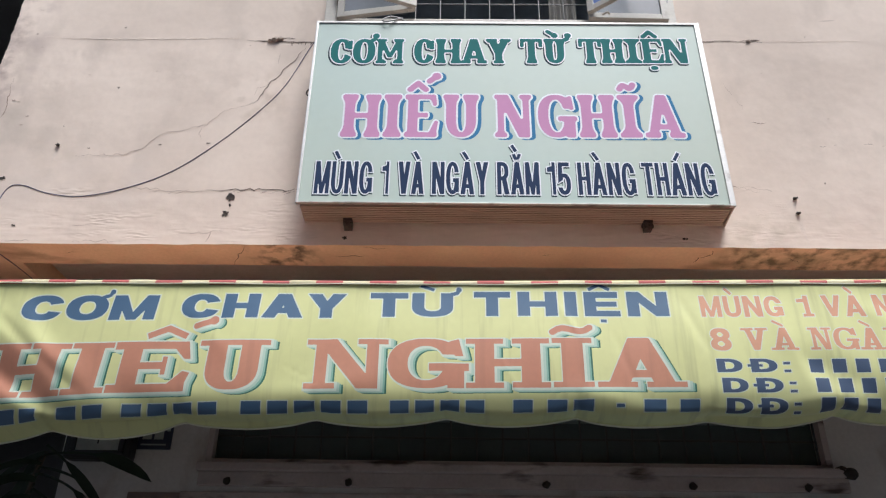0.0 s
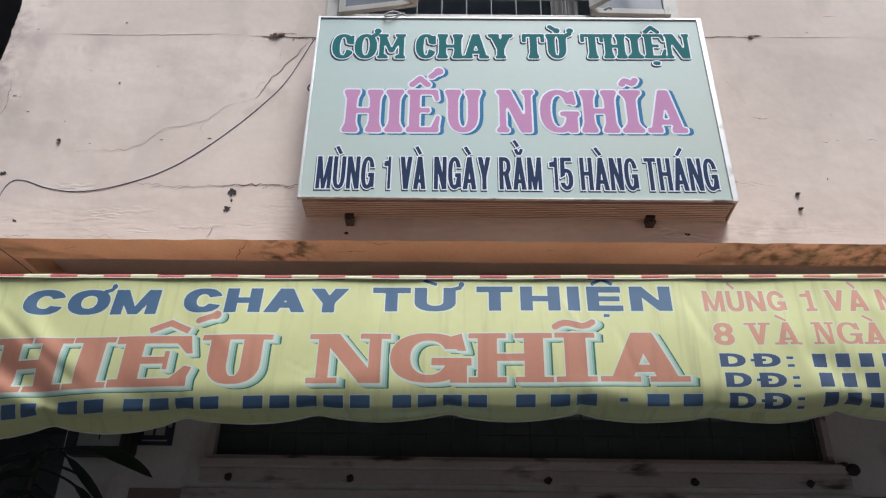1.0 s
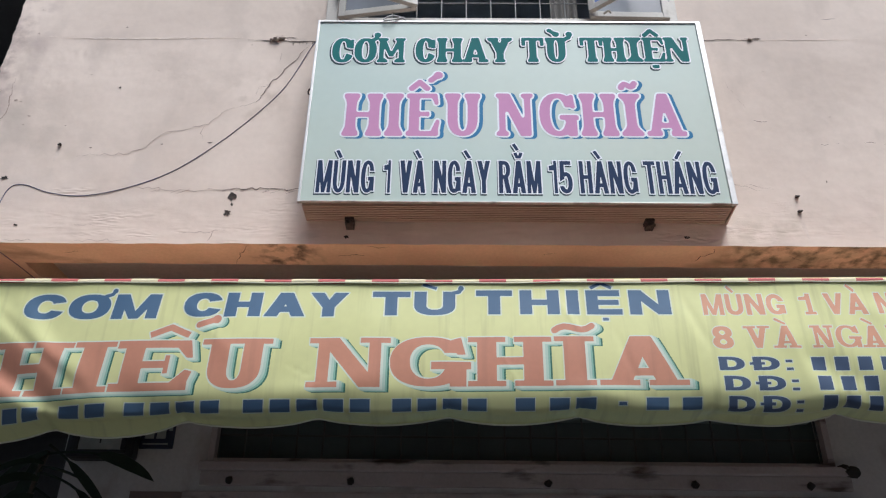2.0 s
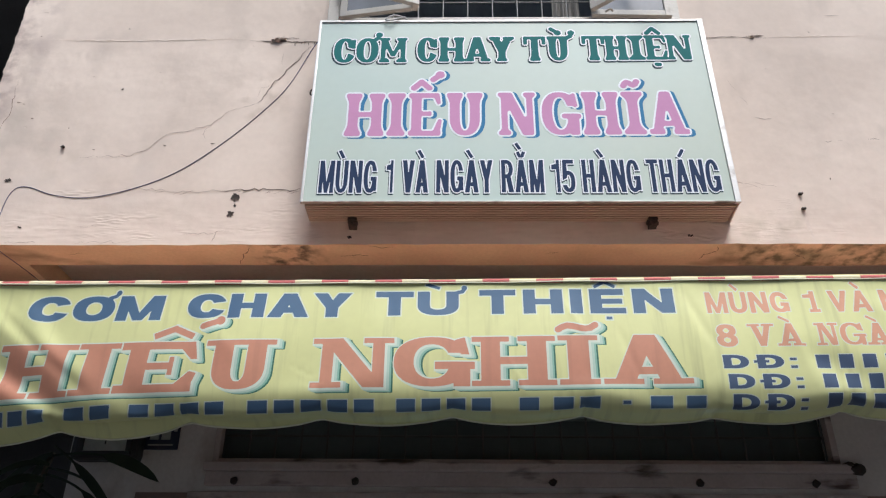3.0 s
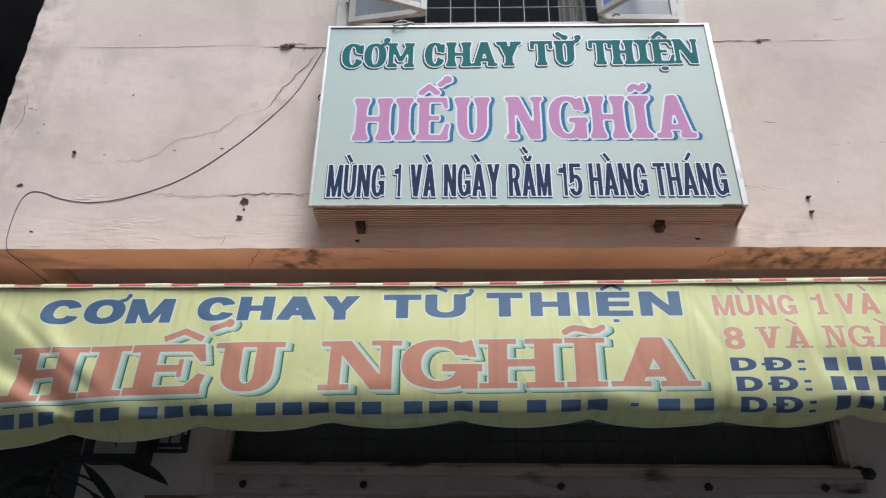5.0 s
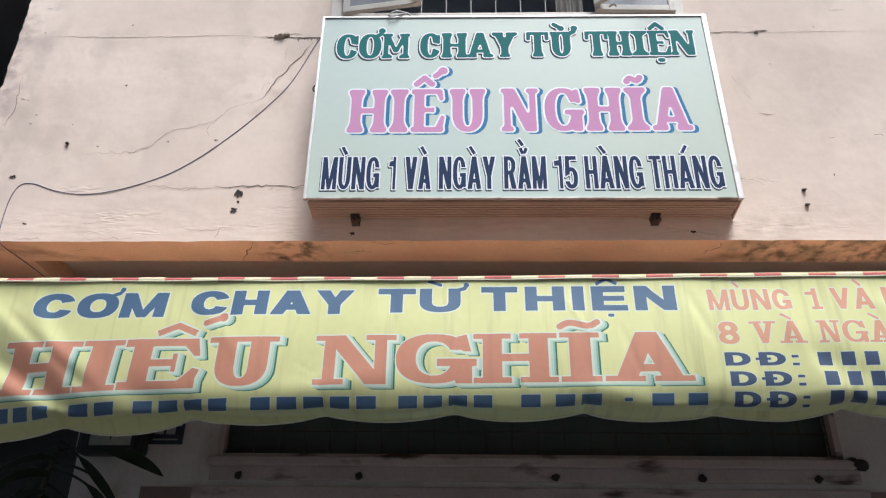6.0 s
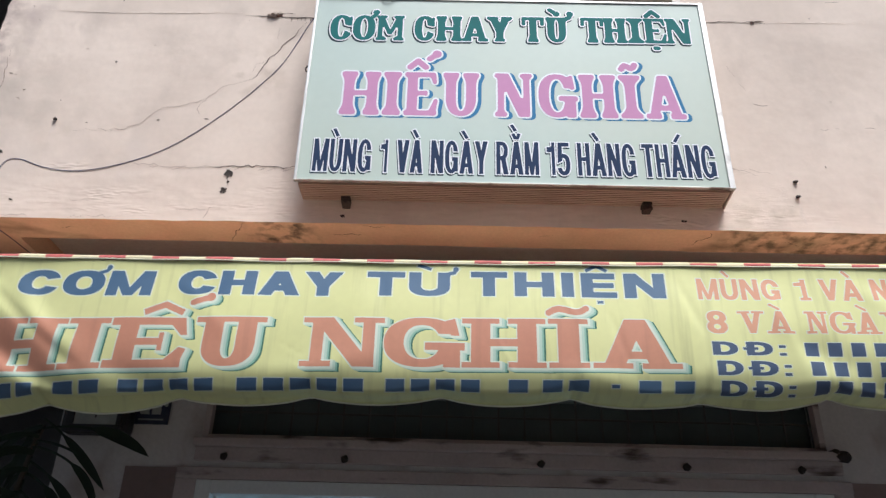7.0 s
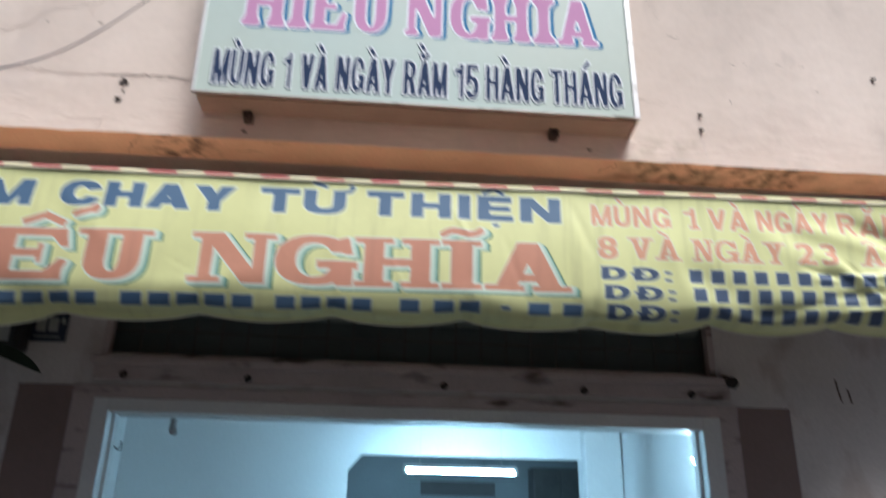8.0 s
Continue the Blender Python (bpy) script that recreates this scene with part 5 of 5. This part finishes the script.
for word, a, b in (("8", 1.078, 1.155), ("23", 1.861, 2.027)):
    coral += spaced(word, a, b, 2.533 + lean(a, 2.533), 2.621 + lean(a, 2.621), (0.0048, 0.0016), 0.13)
dark, small = [], []
for n, (z0, z1) in enumerate(((2.452, 2.504), (2.376, 2.430), (2.299, 2.356))):
    x = 1.087 + 0.011 * n
    dark += [Bold("D", x, x + 0.094, z0, z1, 0.030, 0.0115), Bold("Đ", x + 0.125, x + 0.222, z0, z1, 0.030, 0.0115, mark=0.09)]
    dark += [Glyph("|", x + 0.245, x + 0.270, z, z + 0.010, 0, fine=20) for z in (z0, z0 + 0.030)]
    # Printed figures, kept as plain bars of their size.
    dark += [Glyph("|", x + 0.342 + 0.085 * k, x + 0.392 + 0.085 * k, z0, z1, 0, fine=40) for k in range(10)]
RUNS = ((-1.90, -1.70, 3), (-1.66, -1.368, 4), (-1.315, -1.125, 2), (-1.080, -0.718, 4), (-0.655, -0.178, 5), (-0.120, 0.245, 4), (0.326, 0.420, 1), (0.450, 0.642, 2), (0.706, 0.745, 1),
        (0.797, 0.905, 1), (0.93, 1.025, 1))
for a, b, n in RUNS:
    w = (b - a) / n
    for k in range(n):
        low = 2.325 if b - a < 0.05 else 2.309
        small.append(Glyph("|", a + w * k + 0.13 * w, a + w * (k + 1) - 0.13 * w, low, low + (0.012 if b - a < 0.05 else 0.044), 0, fine=40))
mark = [Glyph("|", -1.86, -1.70, 2.60, 2.66, 0, fine=40)]

coats = []
for glyphs, name, mat, grow, dx, dz in (
        (blue, "blue_letter", INK_BLUE, 0, 0, 0), (big, "terracotta_letter", INK_RED, 0, 0, 0), (coral, "coral_letter", INK_ROSE, 0, 0, 0), (dark, "dark_blue_letter", INK_NAVY, 0, 0, 0),
        (small, "small_print_bar", INK_BLUE, 0, 0, 0), (blue, "letter_outline", INK_PALE, 0.0048, 0, 0), (big, "letter_outline", INK_PALE, 0.0068, 0.003, -0.002),
        (big, "letter_side", INK_LIGHT, 0.0075, 0.012, -0.006), (big, "letter_side", INK_MINT, 0.0065, 0.020, -0.010), (big, "letter_shadow", INK_TEAL, 0.006, 0.027, -0.013),
        (coral, "letter_outline", INK_PALE, 0.0032, 0, 0), (dark, "letter_outline", INK_PALE, 0.0032, 0, 0), (small, "bar_outline", INK_PALE, 0.0035, 0, 0), (mark, "printed_mark", INK_MINT, 0, 0, 0)):
    coats += [(name, mat, g, grow, dx, dz) for g in glyphs]
NU = 380
ROWS = [0.42 * k / 26 for k in range(26)] + [0.42 + (BAN_LONG - 0.42) * k / 26 for k in range(27)]
net = [(LEFT + (RIGHT - LEFT) * i / NU, BAN_TOP - v) for i in range(NU + 1) for v in ROWS]
flat, tri, owner = plane_cut(net, [(g, grow, dx, dz) for _, _, g, grow, dx, dz in coats], 0.022)
hung = [cloth(x, BAN_TOP - z) for x, z in flat.tolist()]
E_ = 0.003
bent = []
for (x, z), p in zip(flat.tolist(), hung):
    v = min(max(BAN_TOP - z, E_), BAN_LONG - E_)
    bent.append((cloth(x + E_, v) - cloth(x - E_, v)).cross(cloth(x, v + E_) - cloth(x, v - E_)).normalized())


def cloth_piece(name, mat, mine, parent, label=""):
    """The triangles of one colour, with the whole sheet's curvature."""
    used = sorted(set(mine.ravel().tolist()))
    at = {c: n for n, c in enumerate(used)}
    me = bpy.data.meshes.new(name)
    me.from_pydata([hung[c] for c in used], [], [tuple(at[c] for c in t) for t in mine.tolist()])
    me.materials.append(mat)
    me.polygons.foreach_set("use_smooth", [True] * len(me.polygons))
    me.normals_split_custom_set_from_vertices([-bent[c] for c in used])
    ob = new(name, me)
    if label:
        ob["label"] = label
    if parent:
        ob.parent = parent
    return ob


tri = np.array([t if (flat[t[1], 0] - flat[t[0], 0]) * (flat[t[2], 1] - flat[t[0], 1]) - (flat[t[1], 1] - flat[t[0], 1]) * (flat[t[2], 0] - flat[t[0], 0]) > 0 else t[::-1] for t in tri.tolist()])
banner = settle(cloth_piece("banner", CLOTH, tri[owner < 0], None, "faded yellow vinyl banner with printed lettering"), awning)
for n, (name, mat, *_) in enumerate(coats):
    if (owner == n).any():
        for piece in islands(tri[owner == n]):
            cloth_piece(name, mat, piece, banner)
edge_line = [cloth(LEFT + (RIGHT - LEFT) * i / 180, BAN_LONG) for i in range(181)]
settle(part("hem", tube([p + Vector((0, -0.001, 0)) for p in edge_line], 0.0038, 6, 2), HEM, None, "pale rolled hem", True), awning)

# ---- transom grille and shutter casing ----
SOFFIT_BOARD = material("dark_green_board", (0.12, 0.145, 0.15), 0.8, (0.095, 0.115, 0.12), 3, 40, 0.1, 0.1)
transom = tagged(new("window_2"), "dark barred transom over the shop door", "window", "", "structure")
part("window_frame", blocks((D0, D0 + 0.035, 4.30, 4.36, T0, T1), (D1 - 0.035, D1, 4.30, 4.36, T0, T1), (D0 + 0.035, D1 - 0.035, 4.30, 4.36, T0, T0 + 0.02), bevel=0.004), TRIM, transom)
part("shutter_casing", blocks((D0, D1, 4.47, 4.60, T0, T1)), SOFFIT_BOARD, transom, "dark closed shutter casing")
part("pelmet", blocks((D0 + 0.04, D1 - 0.04, 4.40, 4.46, 2.735, 2.90)), material("grey_green_board", (0.22, 0.27, 0.25), 0.7, None, 3, 40, 0.1, 0.1), transom, "grey-green board behind the bars")
for k in range(24):
    x = D0 + 0.03 + 0.1455 * k
    if x < D1:
        part("grille_bar", rod(bmesh.new(), (x, 4.375, T0), (x, 4.375, T1), 0.006, 6), DARK_STEEL, transom)
for z in (2.625, 2.80):
    part("grille_rail", rod(bmesh.new(), (D0, 4.385, z), (D1, 4.385, z), 0.006, 6), DARK_STEEL, transom)
ledge = bpy.data.objects["ledge"]
fascia = bpy.data.objects["trim_fascia"]
for n, x in enumerate((-1.083, -0.431, 0.630, 1.412, 2.027)):
    bm = rod(bmesh.new(), (x, LOWER_Y - 0.02, 2.362), (x, LOWER_Y - 0.062, 2.358), 0.012, 10)
    lump(bm, (x, LOWER_Y - 0.045, 2.358), 0.021, n, (1, 0.8, 1))
    part("bolt", bm, RUST, fascia, "dark rusty bolt head")
bm = lump(bmesh.new(), (2.262, LOWER_Y - 0.05, 2.432), 0.032, 5, (1.5, 0.8, 1.0))
lump(bm, (2.225, LOWER_Y - 0.045, 2.452), 0.026, 8, (1.4, 0.8, 0.8))
part("broken_corner", bm, RUST, ledge, "dark broken end of the ledge")

# ---- door frame ----
door = tagged(new("door_1"), "open shop doorway with a pale painted frame", "door", "", "structure")
part("door_frame", blocks((D0, D0 + 0.084, 4.318, 4.50, 0, DT), (D1 - 0.104, D1, 4.318, 4.50, 0, DT), (D0 + 0.084, D1 - 0.104, 4.318, 4.50, 2.168, DT), bevel=0.006), FRAME_PAINT, door)
part("shutter_guide", blocks((D0 + 0.084, D0 + 0.10, 4.40, 4.46, 0, 2.168), (D1 - 0.12, D1 - 0.104, 4.40, 4.46, 0, 2.168)), FRAME_PAINT, door)
bm = blocks((-0.862, -0.835, 4.52, 4.56, 2.10, 2.22), bevel=0.006)
lump(bm, (-0.845, 4.53, 2.105), 0.022, 3)
part("shutter_latch", bm, STEEL, door, "grey metal shutter latch")

# ---- things on the shop front ----
plate = thing("wall_plate", "small dark blue enamel plate with pale marks on the cream wall", "plate", (-1.53, LOWER_Y, 2.53))
settle(part("plate_panel", blocks((-1.632, -1.432, LOWER_Y - 0.012, LOWER_Y - 0.001, 2.530, 2.688), bevel=0.004), ENAMEL), plate)
for x0, x1, z0, z1 in ((-1.595, -1.545, 2.585, 2.662), (-1.530, -1.480, 2.585, 2.662), (-1.466, -1.446, 2.63, 2.662), (-1.60, -1.46, 2.552, 2.560)):
    settle(part("plate_mark", blocks((x0, x1, LOWER_Y - 0.0135, LOWER_Y - 0.011, z0, z1)), METER_FACE), plate)

meter = thing("meter_box", "black rounded meter box with a cloudy grey window", "meter box", (-1.79, LOWER_Y, 2.455))
settle(part("body", blocks((-1.975, -1.612, 4.215, LOWER_Y - 0.001, 2.455, 2.718), bevel=0.03), BLACK), meter)
settle(part("rim", blocks((-1.93, -1.64, 4.200, 4.216, 2.475, 2.495), (-1.93, -1.64, 4.200, 4.216, 2.68, 2.70), (-1.93, -1.90, 4.200, 4.216, 2.495, 2.68), (-1.67, -1.64, 4.200, 4.216, 2.495, 2.68), bevel=0.005), BLACK), meter)
settle(part("window_pane", blocks((-1.90, -1.67, 4.206, 4.214, 2.495, 2.68)), METER_FACE), meter)
settle(part("pointer", blocks((-1.787, -1.781, 4.202, 4.206, 2.53, 2.62)), BLACK), meter)
trunk = part("cable_trunking", blocks((-2.013, -1.987, 4.298, LOWER_Y - 0.001, 2.505, 2.76), bevel=0.004), PVC)
tagged(trunk, "short white plastic cable trunking on the wall corner", "trunking")
lead = part("cable", tube([(-1.60, 4.325, 2.70), (-1.585, 4.325, 2.78), (-1.60, 4.325, 2.90), (-1.59, 4.325, 3.2)], 0.006), BLACK, None, "", True)
tagged(lead, "black lead running up the wall from the meter box", "cable")
lead = part("cable", tube([(-1.605, 4.26, 2.71), (-1.622, 4.29, 2.68), (-1.642, 4.327, 2.64), (-1.645, 4.33, 2.60)], 0.004), BLACK, None, "", True)
tagged(lead, "short black lead beside the meter box", "cable")


def leaf(points, wide, neck=0.0):
    pts = [Vector(p) for p in points]
    bm = bmesh.new()
    rows = []
    n = 12
    for i in range(n + 1):
        t = i / n
        p = (1 - t) ** 2 * pts[0] + 2 * t * (1 - t) * pts[1] + t * t * pts[2]
        d = (2 * (1 - t) * (pts[1] - pts[0]) + 2 * t * (pts[2] - pts[1])).normalized()
        side = d.cross(Vector((0.15, -1, 0.1))).normalized()
        blade = max(0.0, (t - neck) / (1 - neck))
        w = max(wide * (math.sin(math.pi * min(1, 0.12 + 0.88 * blade)) ** 0.7 * 0.5 + 0.002), 0.006 if t < neck else 0.0) if t >= neck else 0.006
        rows.append((bm.verts.new(p + side * w), bm.verts.new(p + Vector((0, 0.2 * w, -0.12 * w))), bm.verts.new(p - side * w)))
    for a, b in zip(rows, rows[1:]):
        bm.faces.new((a[0], b[0], b[1], a[1]))
        bm.faces.new((a[1], b[1], b[2], a[2]))
    return bm


plant = thing("potted_plant", "tall potted plant with long dark strap leaves beside the doorway", "plant", (-2.02, 3.95, 0))
bm = bmesh.new()
bmesh.ops.create_cone(bm, cap_ends=True, segments=24, radius1=0.14, radius2=0.19, depth=0.34, matrix=Matrix.Translation((-2.02, 3.95, 0.17)))
bmesh.ops.create_cone(bm, cap_ends=True, segments=24, radius1=0.205, radius2=0.205, depth=0.05, matrix=Matrix.Translation((-2.02, 3.95, 0.33)))
settle(part("pot", bm, CLAY), plant)
settle(part("stem", tube([(-2.02, 3.95, 0.3), (-2.0, 3.96, 1.0), (-2.03, 3.98, 1.7), (-1.98, 4.0, 2.25), (-1.96, 4.02, 2.44)], 0.014), BARK, None, "", True), plant)
SHOWN = (((-1.95, 4.0, 2.42), (-1.62, 3.98, 2.47), (-1.369, 3.98, 2.285), 0.062, 0.42), ((-1.95, 4.0, 2.47), (-1.76, 3.98, 2.36), (-1.547, 3.96, 2.111), 0.046, 0.36),
         ((-1.97, 4.0, 2.36), (-1.80, 3.98, 2.34), (-1.70, 3.96, 2.27), 0.014, 0.0), ((-1.97, 4.0, 2.33), (-1.66, 3.98, 2.27), (-1.567, 3.96, 2.002), 0.042, 0.42),
         ((-1.98, 4.0, 2.26), (-1.77, 3.98, 2.16), (-1.635, 3.96, 1.95), 0.046, 0.40), ((-1.98, 4.0, 2.20), (-1.77, 3.98, 2.12), (-1.715, 3.96, 1.90), 0.052, 0.35),
         ((-2.0, 4.0, 2.12), (-1.84, 3.98, 2.05), (-1.80, 3.96, 1.80), 0.046, 0.30))
for a, b, c, w, neck in SHOWN:
    settle(part("leaf", leaf((a, b, c), w, neck), LEAF, None, "", True), plant)
rng = random.Random(11)
for k in range(26):
    z = 1.75 + 0.027 * k
    q = math.pi * (0.6 + 0.8 * rng.random())
    far = 0.28 + 0.22 * rng.random()
    a = Vector((-1.99 + 0.002 * k, 3.98, z))
    c = a + Vector((far * math.cos(q), far * 0.6 * math.sin(q), -0.10 - 0.22 * rng.random()))
    settle(part("leaf", leaf((a, (a + c) / 2 + Vector((0, 0, 0.12)), c), 0.03 + 0.02 * rng.random()), LEAF, None, "", True), plant)

# ---- lit room ----
lamp = thing("tube_lamp", "lit white tube lamp hanging on two cords in the room", "lamp", (0.90, 5.90, 2.075))
settle(part("lamp_body", blocks((0.484, 1.315, 5.88, 5.92, 2.078, 2.105), bevel=0.006), FRAME_PAINT), lamp)
settle(part("tube", rod(bmesh.new(), (0.498, 5.90, 2.062), (1.301, 5.90, 2.062), 0.016, 14), TUBE, None, "glowing tube"), lamp)
for x in (0.490, 1.309):
    settle(part("end_cap", rod(bmesh.new(), (x - 0.012, 5.90, 2.062), (x + 0.012, 5.90, 2.062), 0.018, 14), FRAME_PAINT), lamp)
for x in (0.60, 1.20):
    settle(part("cord", rod(bmesh.new(), (x, 5.90, 2.103), (x, 5.90, 2.952), 0.002, 6), PVC), lamp)
vent = thing("wall_vent", "dark grey louvred vent panel under the tube lamp", "vent", (1.13, 8.3, 2.06))
settle(part("vent_frame", blocks((0.745, 1.51, 8.27, 8.299, 2.055, 2.19), bevel=0.006), SHADE), vent)
for k in range(5):
    settle(part("slat", blocks((0.76, 1.495, 8.255, 8.272, 2.068 + 0.024 * k, 2.082 + 0.024 * k)), SHADE), vent)
bulb = thing("wall_bulb", "bare lit bulb in a white holder on the side wall", "lamp", (2.30, 4.72, 2.05))
settle(part("holder", rod(bmesh.new(), (2.299, 4.72, 2.05), (2.235, 4.72, 2.05), 0.018, 12), PVC), bulb)
settle(part("bulb_glass", lump(bmesh.new(), (2.20, 4.72, 2.05), 0.028, 1, (1.2, 1, 1), 0.0), BULB, None, "glowing bulb", True), bulb)
shelf = thing("wall_cabinet", "dark grey metal cabinet on the back wall", "cabinet", (2.15, 8.3, 1.4))
settle(part("cabinet_body", blocks((1.86, 2.42, 8.02, 8.299, 1.4, 2.33), bevel=0.006), SHADE), shelf)
settle(part("cabinet_door", blocks((1.875, 2.135, 8.005, 8.02, 1.42, 2.31), (2.145, 2.405, 8.005, 8.02, 1.42, 2.31), bevel=0.004), DARK_STEEL), shelf)
wire = part("cable", tube([(-1.244, 4.62, 2.298), (-1.24, 4.62, 2.18), (-1.222, 4.62, 2.078), (-1.179, 4.62, 2.024), (-1.14, 4.62, 2.010), (-1.135, 4.61, 2.05)], 0.004), BLACK, None, "", True)
tagged(wire, "thin black cable end hanging inside the doorway", "cable")
